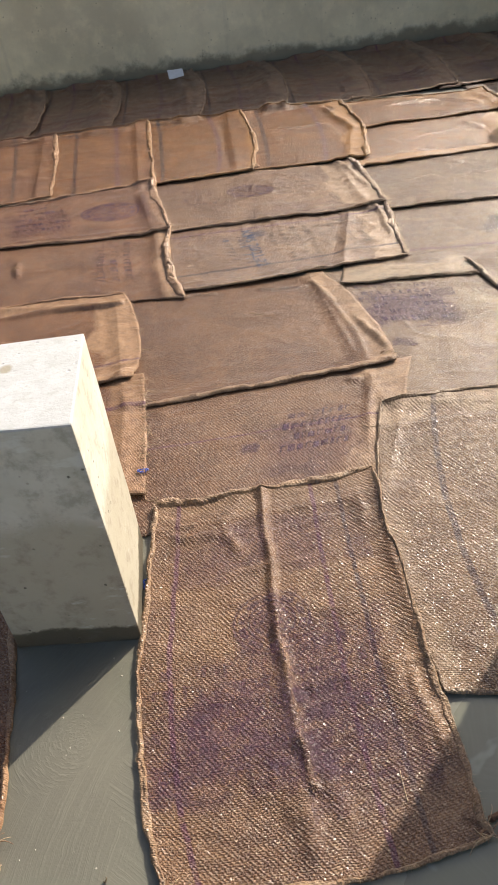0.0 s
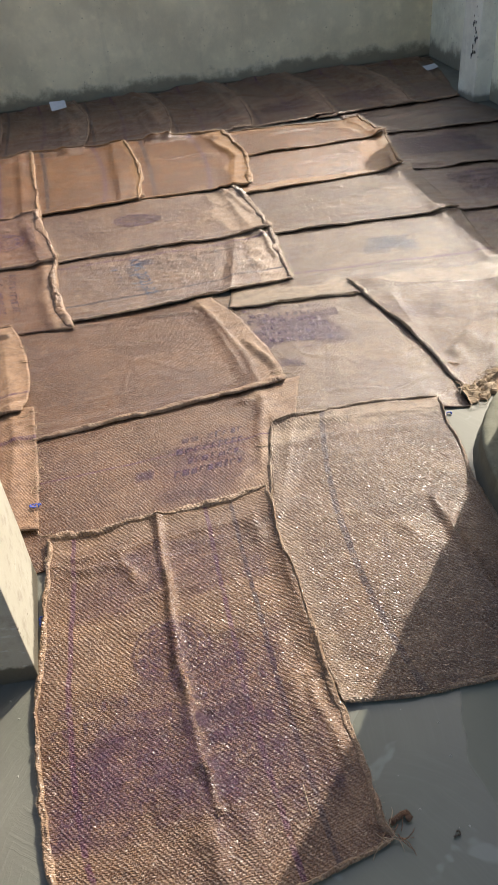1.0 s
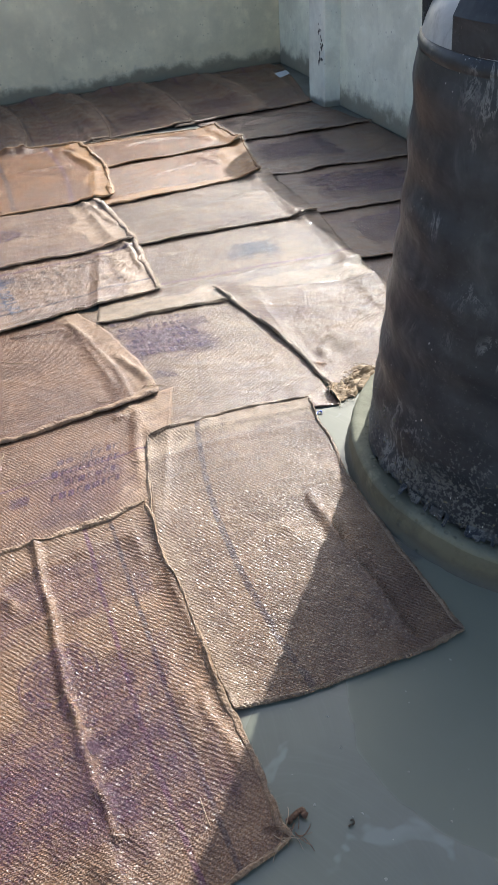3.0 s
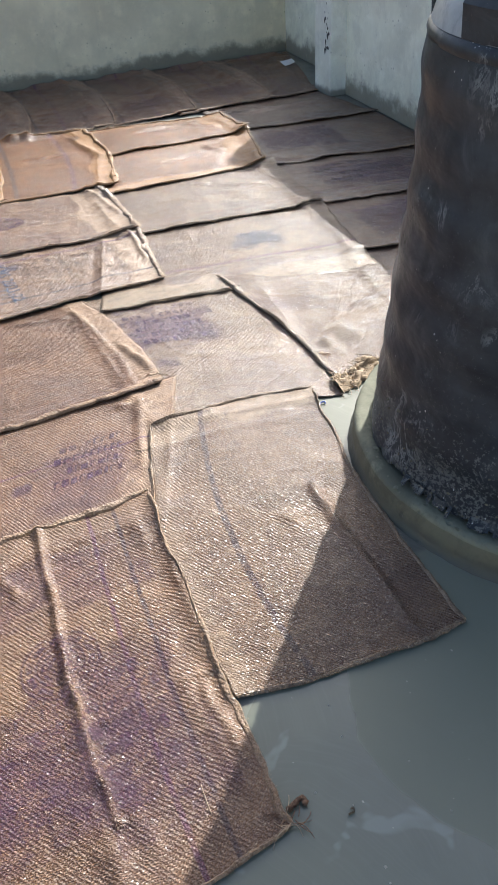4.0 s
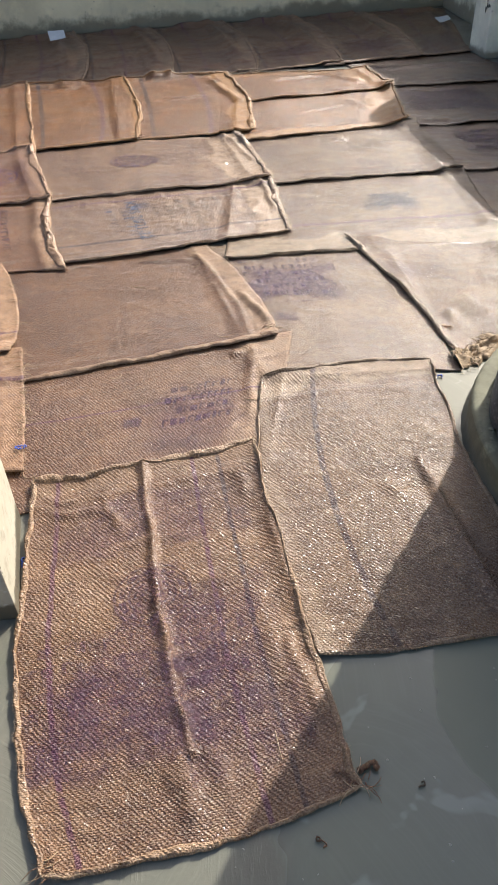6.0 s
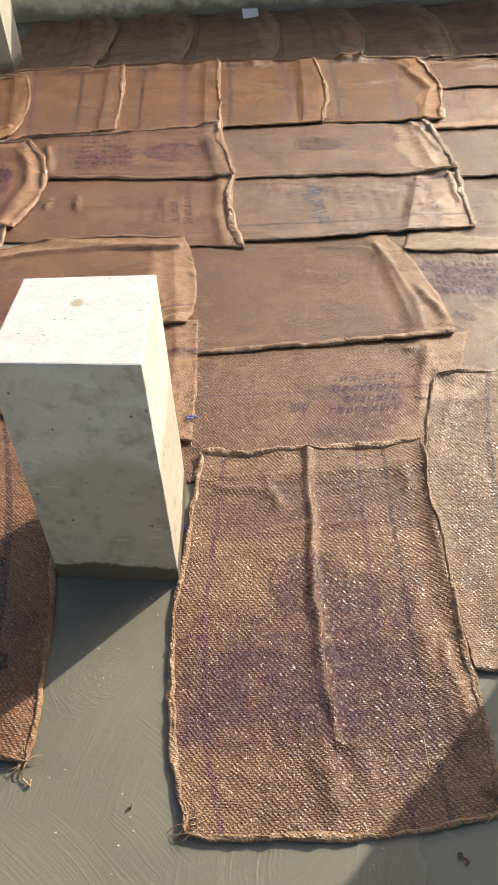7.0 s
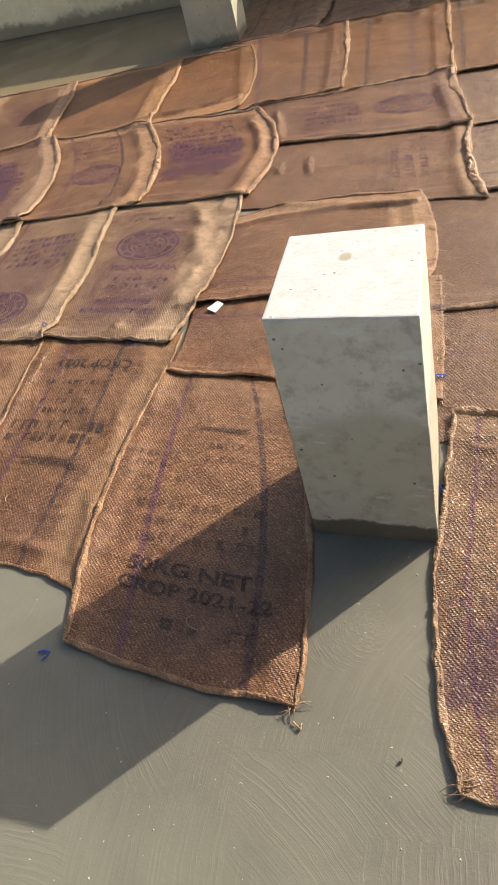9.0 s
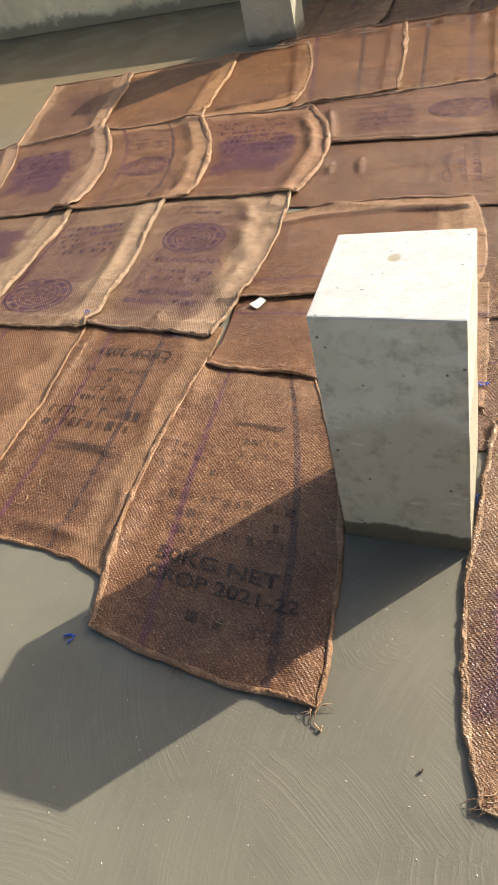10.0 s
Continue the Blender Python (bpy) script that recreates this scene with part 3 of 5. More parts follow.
def blur(a, r):
    for axis in (0, 1):
        pad = [(0, 0), (0, 0)]
        pad[axis] = (r + 1, r)
        c = np.cumsum(np.pad(a, pad, mode="edge"), axis=axis)
        n = a.shape[axis]
        hi, lo = np.take(c, range(2 * r + 1, 2 * r + 1 + n), axis), np.take(c, range(0, n), axis)
        a = (hi - lo) / (2 * r + 1)
    return a


def widen(a, r):
    for axis in (0, 1):
        out = a.copy()
        for k in range(-r, r + 1):
            out = np.maximum(out, np.roll(a, k, axis))
        a = out
    return a


class Sack:
    """One gunny sack laid flat: place, size and lean, with its hems, folds and prints."""
    count = 0

    def __init__(self, corners, under=(0, 0, 0, 0), bow=(0, 0, 0, 0), hems="TRBL", tint=(1, 1, 1), weave=0.55, dry=0.0, borders=None,
                 folds=(), stripes=(), sidewise=None, label="", matte=0.0, shine=0.30, crumple=0.003, fine=False, rope=0.0055, fringe=0, film=0.30, band=1.0, raw="", sag=0.0):
        """corners: front left, front right, back right, back left; under: how far each side (front, right, back, left)
        is tucked beneath its neighbour; bow: how far its middle swings outwards; sag: how far that swing
        lies towards the front; raw: sides with no hem."""
        Sack.count += 1
        weave = 0.45 + 0.55 * weave
        self.seed = Sack.count
        c = np.asarray(corners, float)
        ahead = c[2] + c[3] - c[0] - c[1]
        ahead /= np.linalg.norm(ahead)
        aside = c[1] + c[2] - c[0] - c[3]
        aside /= np.linalg.norm(aside)
        for side, way, pair in ((0, -ahead, (0, 1)), (1, aside, (1, 2)), (2, ahead, (2, 3)), (3, -aside, (3, 0))):
            for k in pair:
                c[k] += way * under[side]
        x, y = c.mean(0)
        turn = math.degrees(math.atan2(aside[1], aside[0]))
        self.hems, self.folds, self.crumple, self.rope, self.bow, self.sag = hems, folds, crumple, rope, bow, sag
        self.m = pose(x, y, 0, 0, 0, turn)
        self.x, self.y, self.c, self.s = x, y, math.cos(radians(turn)), math.sin(radians(turn))
        d = c - (x, y)
        self.q = np.stack((self.c * d[:, 0] + self.s * d[:, 1], -self.s * d[:, 0] + self.c * d[:, 1]), -1)
        self.w = w = 0.5 * (np.linalg.norm(c[1] - c[0]) + np.linalg.norm(c[2] - c[3]))
        self.h = h = 0.5 * (np.linalg.norm(c[3] - c[0]) + np.linalg.norm(c[2] - c[1]))
        self.drape()
        step = 0.0065 if fine > 1 else 0.0085 if fine else 0.0115
        nu, nv = int(w / step), int(h / step)
        u, v = np.meshgrid(np.linspace(-0.5, 0.5, nu + 1), np.linspace(-0.5, 0.5, nv + 1), indexing="ij")
        px, py = self.local(u, v)
        pz = self.height(u, v)
        top = np.stack((px, py, pz), -1).reshape(-1, 3)
        idx = np.arange((nu + 1) * (nv + 1)).reshape(nu + 1, nv + 1)
        faces = np.stack((idx[:-1, :-1], idx[1:, :-1], idx[1:, 1:], idx[:-1, 1:]), -1).reshape(-1, 4).tolist()
        ring = list(idx[:, 0]) + list(idx[-1, 1:]) + list(idx[-2::-1, -1]) + list(idx[0, -2:0:-1])
        low = top[ring].copy()
        low[:, 2] = np.maximum(low[:, 2] - 0.003, 0.0005)
        base = len(top)
        for i in range(len(ring)):
            j = (i + 1) % len(ring)
            faces.append((ring[i], base + i, base + j, ring[j]))
        verts = np.r_[top, low]
        flat = np.stack((u * w, v * h), -1).reshape(-1, 2)
        ob = mesh_object("jute_sack", verts, faces, JUTE, uv=np.r_[flat, flat[ring]])
        ob.matrix_basis = self.m
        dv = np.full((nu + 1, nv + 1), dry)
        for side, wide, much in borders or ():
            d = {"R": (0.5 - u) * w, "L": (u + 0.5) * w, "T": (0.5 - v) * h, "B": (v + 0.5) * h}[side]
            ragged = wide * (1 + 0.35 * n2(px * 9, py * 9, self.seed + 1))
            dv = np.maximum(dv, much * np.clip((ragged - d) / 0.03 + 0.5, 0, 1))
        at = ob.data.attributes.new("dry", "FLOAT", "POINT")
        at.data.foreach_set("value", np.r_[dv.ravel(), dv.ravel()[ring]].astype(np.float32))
        tags = list(stripes)[:3] + [9.0] * (3 - len(stripes))
        self.props = dict(weave=weave, tint=[float(c) for c in tint], matte=matte, shine=shine, film=film, band=band, stripe_a=tags[0], stripe_b=tags[1], stripe_c=tags[2],
                          sidewise=float(w > h if sidewise is None else sidewise))
        self.give(ob)
        tagged(ob, label or "brown wet jute sack spread on the floor", "sack", "jute sacks spread over the floor")
        self.ob = ob
        for side in hems:
            self.hem(side)
        self.fray(fringe or 380, 0.65 if fringe else 1.8, raw)

    def give(self, ob):
        for key, value in self.props.items():
            ob[key] = value

    def base(self, u, v):
        """The outline without its small waves."""
        a, b = u + 0.5, v + 0.5
        q = self.q
        cu, cv = 1 - 4 * u * u, (1 - 4 * v * v) * (1 - self.sag * 2 * v)
        out = []
        for k in (0, 1):
            z = (q[0, k] * (1 - a) + q[1, k] * a) * (1 - b) + (q[3, k] * (1 - a) + q[2, k] * a) * b
            if k == 0:
                z = z + cv * (self.bow[1] * a - self.bow[3] * (1 - a))
            else:
                z = z + cu * (self.bow[2] * b - self.bow[0] * (1 - b))
            out.append(z)
        return out

    def inside(self, lx, ly):
        """Cloth coordinates of a place in the sack's own plan."""
        u, v, e = lx / self.w, ly / self.h, 1e-4
        for _ in range(7):
            u, v = np.clip(u, -0.9, 0.9), np.clip(v, -0.9, 0.9)
            fx, fy = self.base(u, v)
            ax, ay = self.base(u + e, v)
            bx, by = self.base(u, v + e)
            j11, j21, j12, j22 = (ax - fx) / e, (ay - fy) / e, (bx - fx) / e, (by - fy) / e
            det = j11 * j22 - j12 * j21
            det = np.where(np.abs(det) < 1e-3, 1e-3, det)
            rx, ry = lx - fx, ly - fy
            u, v = u + (j22 * rx - j12 * ry) / det, v + (j11 * ry - j21 * rx) / det
        return u, v

    def local(self, u, v):
        x, y = self.base(u, v)
        s = self.seed
        x = x + 0.006 * (2 * u) ** 3 * n2(v * self.h * 7 + 3 * np.sign(u), 0.3 + 0 * v, s) + 0.0025 * (2 * u) ** 3 * n2(v * self.h * 32, 1.3 + 0 * v, s) + 0.0016 * (2 * u) ** 5 * n2(v * self.h * 85, 5.3 + 0 * v, s)
        y = y + 0.006 * (2 * v) ** 3 * n2(u * self.w * 7 + 3 * np.sign(v), 2.3 + 0 * u, s + 1) + 0.0025 * (2 * v) ** 3 * n2(u * self.w * 32, 3.3 + 0 * u, s) + 0.0016 * (2 * v) ** 5 * n2(u * self.w * 85, 6.3 + 0 * u, s)
        return x, y

    def world(self, x, y):
        return self.x + self.c * x - self.s * y, self.y + self.s * x + self.c * y

    def relief(self, u, v):
        x, y = u * self.w, v * self.h
        s = self.seed
        z = self.crumple * (0.8 * n2(x * 5, y * 5, s) + 0.55 * n2(x * 13, y * 11, s + 2) + 0.26 * n2(x * 34, y * 30, s + 3) + 0.20 * n2(x * 62, y * 57, s + 6))
        pucker = np.abs(n2(x * 4 + 1.7 * n2(x * 6, y * 6, s + 5), y * 9, s + 4))
        z = z + self.crumple * 0.9 * np.clip(1 - pucker * 5, 0, 1)
        vein = np.abs(n2(x * 15 + 1.2 * n2(x * 9, y * 9, s + 1), y * 21, s + 6))
        z = z + self.crumple * 0.35 * np.clip(1 - vein * 4, 0, 1)
        ridge = np.zeros_like(z)
        for u0, v0, u1, v1, high, wide in self.folds:
            ax, ay, bx, by = u0 * self.w, v0 * self.h, u1 * self.w, v1 * self.h
            k = np.clip(((x - ax) * (bx - ax) + (y - ay) * (by - ay)) / ((bx - ax) ** 2 + (by - ay) ** 2), 0, 1)
            bend = 0.004 * np.sin(k * math.pi) * np.sin(k * 9 + s)
            d = np.hypot(x - ax - k * (bx - ax) - bend, y - ay - k * (by - ay) - bend)
            ends = np.clip(np.minimum(k, 1 - k) * 5, 0.9 if wide < 0.013 else 0.25, 1)
            ridge = np.maximum(ridge, high * ends * np.exp(-(d / wide) ** 2))
        z = z + ridge
        for side in self.hems.upper():
            d = {"R": (0.5 - u) * self.w, "L": (u + 0.5) * self.w, "T": (0.5 - v) * self.h, "B": (v + 0.5) * self.h}[side]
            lift = 0.0014 + 0.0042 * n2(x * 5 + y * 5, 0 * x + 4.5, s + 7)
            z = z + np.maximum(lift, 0.0008) * np.exp(-(d / 0.024) ** 2)
        return z + self.crumple * 0.8

    def drape(self):
        r = 0.5 * math.hypot(self.w, self.h) + 0.12
        i0, i1 = max(0, int((self.x - r - X0) / STEP)), min(GROUND.shape[0], int((self.x + r - X0) / STEP))
        j0, j1 = max(0, int((self.y - r - Y0) / STEP)), min(GROUND.shape[1], int((self.y + r - Y0) / STEP))
        win = GROUND[i0:i1, j0:j1]
        bed = np.maximum(blur(widen(win, 1), 4), win) + 0.0026
        self.bed, self.i0, self.j0 = bed, i0, j0
        gx, gy = np.meshgrid(X0 + STEP * np.arange(i0, i1), Y0 + STEP * np.arange(j0, j1), indexing="ij")
        dx, dy = gx - self.x, gy - self.y
        lx, ly = self.c * dx + self.s * dy, -self.s * dx + self.c * dy
        u, v = self.inside(lx, ly)
        inside = (np.abs(u) < 0.505) & (np.abs(v) < 0.505)
        z = bed + self.relief(np.clip(u, -0.5, 0.5), np.clip(v, -0.5, 0.5))
        edge = np.minimum((0.5 - np.abs(u)) * self.w, (0.5 - np.abs(v)) * self.h)
        z = z + 0.8 * self.rope * np.exp(-(edge / 0.010) ** 2)
        GROUND[i0:i1, j0:j1] = np.where(inside, z, win)

    def height(self, u, v):
        wx, wy = self.world(*self.local(u, v))
        fi = np.clip((wx - X0) / STEP - self.i0, 0, self.bed.shape[0] - 1.001)
        fj = np.clip((wy - Y0) / STEP - self.j0, 0, self.bed.shape[1] - 1.001)
        i, j = fi.astype(int), fj.astype(int)
        a, b = fi - i, fj - j
        bed = self.bed[i, j] * (1 - a) * (1 - b) + self.bed[i + 1, j] * a * (1 - b) + self.bed[i, j + 1] * (1 - a) * b + self.bed[i + 1, j + 1] * a * b
        return bed + self.relief(u, v)

    def along(self, side, n):
        k = np.linspace(-0.5, 0.5, n)
        e = np.full(n, 0.5)
        u, v = {"T": (k, e), "B": (k, -e), "R": (e, k), "L": (-e, k)}[side]
        x, y = self.local(u, v)
        return np.stack((x, y, self.height(u, v)), -1), u, v

    def hem(self, side):
        """A rolled, overcast edge: broad where the mouth of the sack is turned over (lower case)."""
        broad, side = side.islower(), side.upper()
        length, other = (self.w, self.h) if side in "TB" else (self.h, self.w)
        s, across = self.seed + ord(side), 8
        n = int(length / 0.0042)
        k = np.linspace(-0.5, 0.5, n)
        run = k * length
        zero = np.zeros(n)
        swell = 1 + 0.55 * n2(run * 7, zero, s) + 0.30 * n2(run * 23, zero, s + 1) + 0.12 * n2(run * 70, zero, s + 4)
        wide = (self.rope * (4.0 if broad else 2.1)) * np.clip(swell, 0.35, 1.9)
        high = (self.rope * (1.15 if broad else 0.80)) * np.clip(1 + 0.5 * n2(run * 9, zero + 2.5, s + 2) + 0.25 * n2(run * 30, zero, s + 3), 0.3, 1.9)
        ends = np.clip((0.5 - np.abs(k)) * length / 0.02, 0.25, 1) ** 0.5
        sway = 0.22 * wide * n2(run * 12, zero + 1, s + 5)
        rows, flat = [], []
        for a in range(across + 1):
            f = a / across
            e = 0.5 + (0.35 * wide + sway - f * wide * ends) / other
            u, v = {"T": (k, e), "B": (k, -e), "R": (e, k), "L": (-e, k)}[side]
            x, y = self.local(u, v)
            bed = self.height(np.clip(u, -0.5, 0.5), np.clip(v, -0.5, 0.5))
            stitch = 0.26 * np.sin(2 * math.pi * (run / 0.0125 + 0.9 * f + 0.3 * n2(run * 20, zero, s + 6)))
            arch = math.sin(math.pi * min(1.0, 0.06 + 0.94 * f)) ** 0.6
            crest = high * ends * arch * (1 + stitch + 0.50 * n2(run * 55, zero + 3 * f, s + 7))
            if a in (0, across):
                crest = zero - 0.0022
            rows.append(np.stack((x, y, np.maximum(bed + crest, 0.0006)), -1))
            flat.append(np.stack((u * self.w + 0.31, v * self.h + 0.17), -1))
        pts, uv = np.stack(rows, 1).reshape(-1, 3), np.stack(flat, 1).reshape(-1, 2)
        m = across + 1
        faces = [(i * m + a, (i + 1) * m + a, (i + 1) * m + a + 1, i * m + a + 1) for i in range(n - 1) for a in range(across)]
        if side in "RB":
            faces = [f[::-1] for f in faces]
        ob = mesh_object("hem", pts, faces, JUTE, self.ob, True, "pale turned-over jute edge" if broad else "rolled and stitched jute hem", uv=uv)
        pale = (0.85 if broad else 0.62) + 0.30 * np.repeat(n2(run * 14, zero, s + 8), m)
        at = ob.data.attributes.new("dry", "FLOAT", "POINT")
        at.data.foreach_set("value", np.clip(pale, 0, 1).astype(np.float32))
        self.give(ob)
        ob["stripe_a"] = ob["stripe_b"] = ob["stripe_c"] = 9.0

    def fray(self, many, size=1.0, raw=""):
        """Loose fibres standing off the hems."""
        rnd = np.random.RandomState(self.seed + 90)
        verts, faces = [], []
        for side in self.hems.upper() + raw:
            p, u, v = self.along(side, 400)
            out = {"T": (0, 1), "B": (0, -1), "R": (1, 0), "L": (-1, 0)}[side]
            for _ in range(many):
                a = p[rnd.randint(400)].copy() + (0, 0, 0.003)
                aim = np.array((out[0] + rnd.randn() * 0.9, out[1] + rnd.randn() * 0.9, 0.25 + 0.5 * rnd.rand()))
                aim *= size * (0.0025 + 0.006 * rnd.rand()) / np.linalg.norm(aim)
                b = a + aim
                c = b + aim * 0.7 + (rnd.randn() * 0.003, rnd.randn() * 0.003, -0.004)
                c[2] = max(c[2], 0.002)
                side_way = np.array((-aim[1], aim[0], 0.3 * aim[2]))
                side_way *= 0.00030 * size / (np.linalg.norm(side_way) + 1e-9)
                k = len(verts)
                verts += [a - side_way, a + side_way, b - side_way, b + side_way, c]
                faces += [(k, k + 1, k + 3, k + 2), (k + 2, k + 3, k + 4)]
        ob = mesh_object("fringe", verts, faces, FIBRE, self.ob, False, "frayed pale jute fibres")
        tagged(ob, kind="stuff")

    # ---- prints, laid on the cloth in sack metres from its centre
    def lay(self, name, pts, faces, mat, label="", lift=0.0018, fade=None):
        pts = np.asarray(pts, float)
        u, v = np.clip(pts[:, 0] / self.w, -0.5, 0.5), np.clip(pts[:, 1] / self.h, -0.5, 0.5)
        z = self.height(u, v) + lift
        x, y = self.local(u, v)
        ob = mesh_object(name, np.stack((x, y, z), -1), faces, mat, self.ob, True, label, uv=np.stack((u * self.w, v * self.h), -1))
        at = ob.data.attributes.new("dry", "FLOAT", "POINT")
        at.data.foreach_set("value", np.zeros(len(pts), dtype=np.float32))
        at = ob.data.attributes.new("fade", "FLOAT", "POINT")
        at.data.foreach_set("value", np.ones(len(pts), dtype=np.float32) if fade is None else np.asarray(fade, dtype=np.float32))
        if name == "print":
            tagged(ob, kind="stuff")
        self.give(ob)
        return ob

    def place(self, pts, x, y, turn):
        c, s = math.cos(radians(turn)), math.sin(radians(turn))
        pts = np.asarray(pts, float)
        return np.stack((x + c * pts[:, 0] - s * pts[:, 1], y + s * pts[:, 0] + c * pts[:, 1]), -1)

    def patch(self, x, y, w, h, mat, turn=0, label="blurred ink patch", n=18):
        g = [(a * w, b * h) for a in np.linspace(-0.5, 0.5, n) for b in np.linspace(-0.5, 0.5, n)]
        f = [(i * n + j, (i + 1) * n + j, (i + 1) * n + j + 1, i * n + j + 1) for i in range(n - 1) for j in range(n - 1)]
        e = np.array([min(0.5 - abs(a), 0.5 - abs(b)) + 0.16 * float(n2(a * 6, b * 6, self.seed)) + 0.10 * float(n2(a * 15, b * 15, self.seed + 1)) for a in np.linspace(-0.5, 0.5, n) for b in np.linspace(-0.5, 0.5, n)])
        return self.lay("print", self.place(g, x, y, turn), f, mat, label, fade=np.clip(e * 6, 0, 1) * (0.74 if "smeared" in label else 0.64))

    def lines(self, x, y, w, rows, mat, turn=0, size=0.022, gap=0.034, seed=0, label="rows of worn stencilled marks"):
        """Writing too worn to read, as bars."""
        rnd = random.Random(seed * 31 + self.seed)
        pts, faces, worn = [], [], []
        for r in range(rows):
            yy = (rows / 2 - r) * gap
            width = w * rnd.uniform(0.65, 1.0)
            xx = -width / 2
            while xx < width / 2:
                b = rnd.uniform(0.35, 0.7) * size
                tall = size * rnd.uniform(0.75, 1.0)
                if rnd.random() > 0.16:
                    k = len(pts)
                    kind = rnd.random()
                    pts += [(xx, yy), (xx + b, yy), (xx + b, yy + tall), (xx, yy + tall)]
                    if kind < 0.5:
                        faces.append((k, k + 1, k + 2, k + 3))
                    else:
                        t = b * 0.36
                        pts += [(xx + t, yy), (xx + t, yy + tall), (xx + t, yy + tall - t), (xx + b, yy + tall - t)]
                        faces.append((k, k + 4, k + 5, k + 3))
                        faces.append((k + 6, k + 7, k + 2, k + 5))
                    worn += [rnd.uniform(0.35, 1.0)] * (len(pts) - k)
                xx += b + size * 0.22
        return self.lay("print", self.place(pts, x, y, turn), faces, mat, label, fade=worn)

    def seal(self, x, y, r, mat, turn=0, squash=0.75):
        """A round stamp: rings with a blurred middle."""
        pts, faces = [], []
        for r0, r1 in ((1.0, 0.93), (0.86, 0.70), (0.62, 0.57), (0.48, 0.40), (0.30, 0.20), (0.10, 0.0)):
            k, n = len(pts), 40
            for i in range(n):
                a = 2 * math.pi * i / n
                pts += [(r * r0 * math.cos(a), squash * r * r0 * math.sin(a)), (r * r1 * math.cos(a), squash * r * r1 * math.sin(a))]
            for i in range(n):
                j = (i + 1) % n
                if (r0 == 0.86 and i % 4 == 3) or (r0 in (0.48, 0.30) and i % 5 < 2):
                    continue
                faces.append((k + 2 * i, k + 2 * j, k + 2 * j + 1, k + 2 * i + 1))
        return self.lay("print", self.place(pts, x, y, turn), faces, mat, "round printed seal")

    def text(self, words, x, y, size, mat, turn=0, label="stencilled lettering"):
        cu = bpy.data.curves.new("lettering", "FONT")
        cu.body, cu.size, cu.align_x, cu.resolution_u = words, size, "CENTER", 3
        cu.offset = 0.022 * size
        tmp = new("lettering", cu)
        me = tmp.evaluated_get(bpy.context.evaluated_depsgraph_get()).to_mesh()
        pts = [(v.co.x, v.co.y) for v in me.vertices]
        faces = [tuple(p.vertices) for p in me.polygons]
        tmp.to_mesh_clear()
        bpy.data.objects.remove(tmp)
        bpy.data.curves.remove(cu)
        return self.lay("lettering", self.place(pts, x, y, turn), faces, mat, label)

    def tuft(self, u, v, size, seed, loops=3, radius=0.0015, brown=0.6):
        """A frayed bunch of yarn at a corner or hem."""
        r = random.Random(seed)
        x, y = (float(c) for c in self.local(np.array(u), np.array(v)))
        z = float(self.height(np.array(u), np.array(v)))
        for _ in range(loops * 3):
            a, pts, px, py = r.uniform(0, 6.3), [], x + r.uniform(-0.35, 0.35) * size, y + r.uniform(-0.35, 0.35) * size
            turn = r.uniform(-0.16, 0.16)
            for k in range(9):
                pts.append((px, py, max(0.002, z + 0.005 * math.sin(k * 0.35) - 0.0012 * k)))
                px, py, a = px + size / 11 * math.cos(a), py + size / 11 * math.sin(a), a + turn + r.uniform(-0.12, 0.12)
            rope_object("yarn_tuft", pts, np.linspace(1.0, 0.4, 9) * radius * r.uniform(0.35, 0.7), ROPE_BROWN if r.random() < brown else FIBRE, self.ob, seed, 5)

    def threads(self, many, seed=0):
        rnd = random.Random(seed + self.seed * 13)
        for _ in range(many):
            u, v, a, n = rnd.uniform(-0.42, 0.42), rnd.uniform(-0.42, 0.42), rnd.uniform(0, 6.3), 14
            x, y, pts, bend = u * self.w, v * self.h, [], rnd.uniform(-0.5, 0.5)
            for k in range(n):
                pts.append((x, y))
                x, y, a = x + 0.0045 * math.cos(a), y + 0.0045 * math.sin(a), a + bend * rnd.uniform(0.2, 1.0)
            p = np.asarray(pts)
            uu, vv = np.clip(p[:, 0] / self.w, -0.5, 0.5), np.clip(p[:, 1] / self.h, -0.5, 0.5)
            lx, ly = self.local(uu, vv)
            rope_object("loose_thread", np.stack((lx, ly, self.height(uu, vv) + 0.0015), -1), np.full(n, 0.0009), FIBRE, self.ob, seed, 5)


RED, DUN, OCHRE, PALE = (0.92, 0.74, 0.61), (0.90, 0.87, 0.86), (1.02, 0.70, 0.33), (0.95, 0.96, 0.93)

# ---- laid in order: those under the others first
shade_c = Sack(((1.45, 2.20), (2.53, 2.05), (2.535, 2.58), (1.50, 2.72)), hems="", tint=DUN, weave=0.5, crumple=0.0045, rope=0.0026, film=0.9, label="dark wet jute sack in the shade of the parapet")
shade_d = Sack(((1.57, 2.70), (2.535, 2.51), (2.535, 3.15), (1.58, 3.26)), (0, 0, 0.05, 0.05), (0, 0, 0, -0.03), "B", DUN, 0.5, crumple=0.0045, rope=0.0026, film=0.9, label="dark wet jute sack with a faded purple print", stripes=(0.12,))
shade_d.patch(-0.12, 0.0, 0.46, 0.36, INK_PURPLE_STRONG, 3)
shade_b = Sack(((1.58, 3.24), (2.535, 3.11), (2.535, 3.73), (1.57, 3.86)), (0, 0, 0.05, 0.04), (0, 0, 0, -0.02), "B", DUN, 0.5, crumple=0.0045, rope=0.0026, film=0.9, label="dark wet jute sack with purple print, in shade", stripes=(-0.2,))
shade_b.lines(-0.05, 0.0, 0.5, 4, INK_PURPLE_STRONG, 0, 0.04, 0.065, 4)
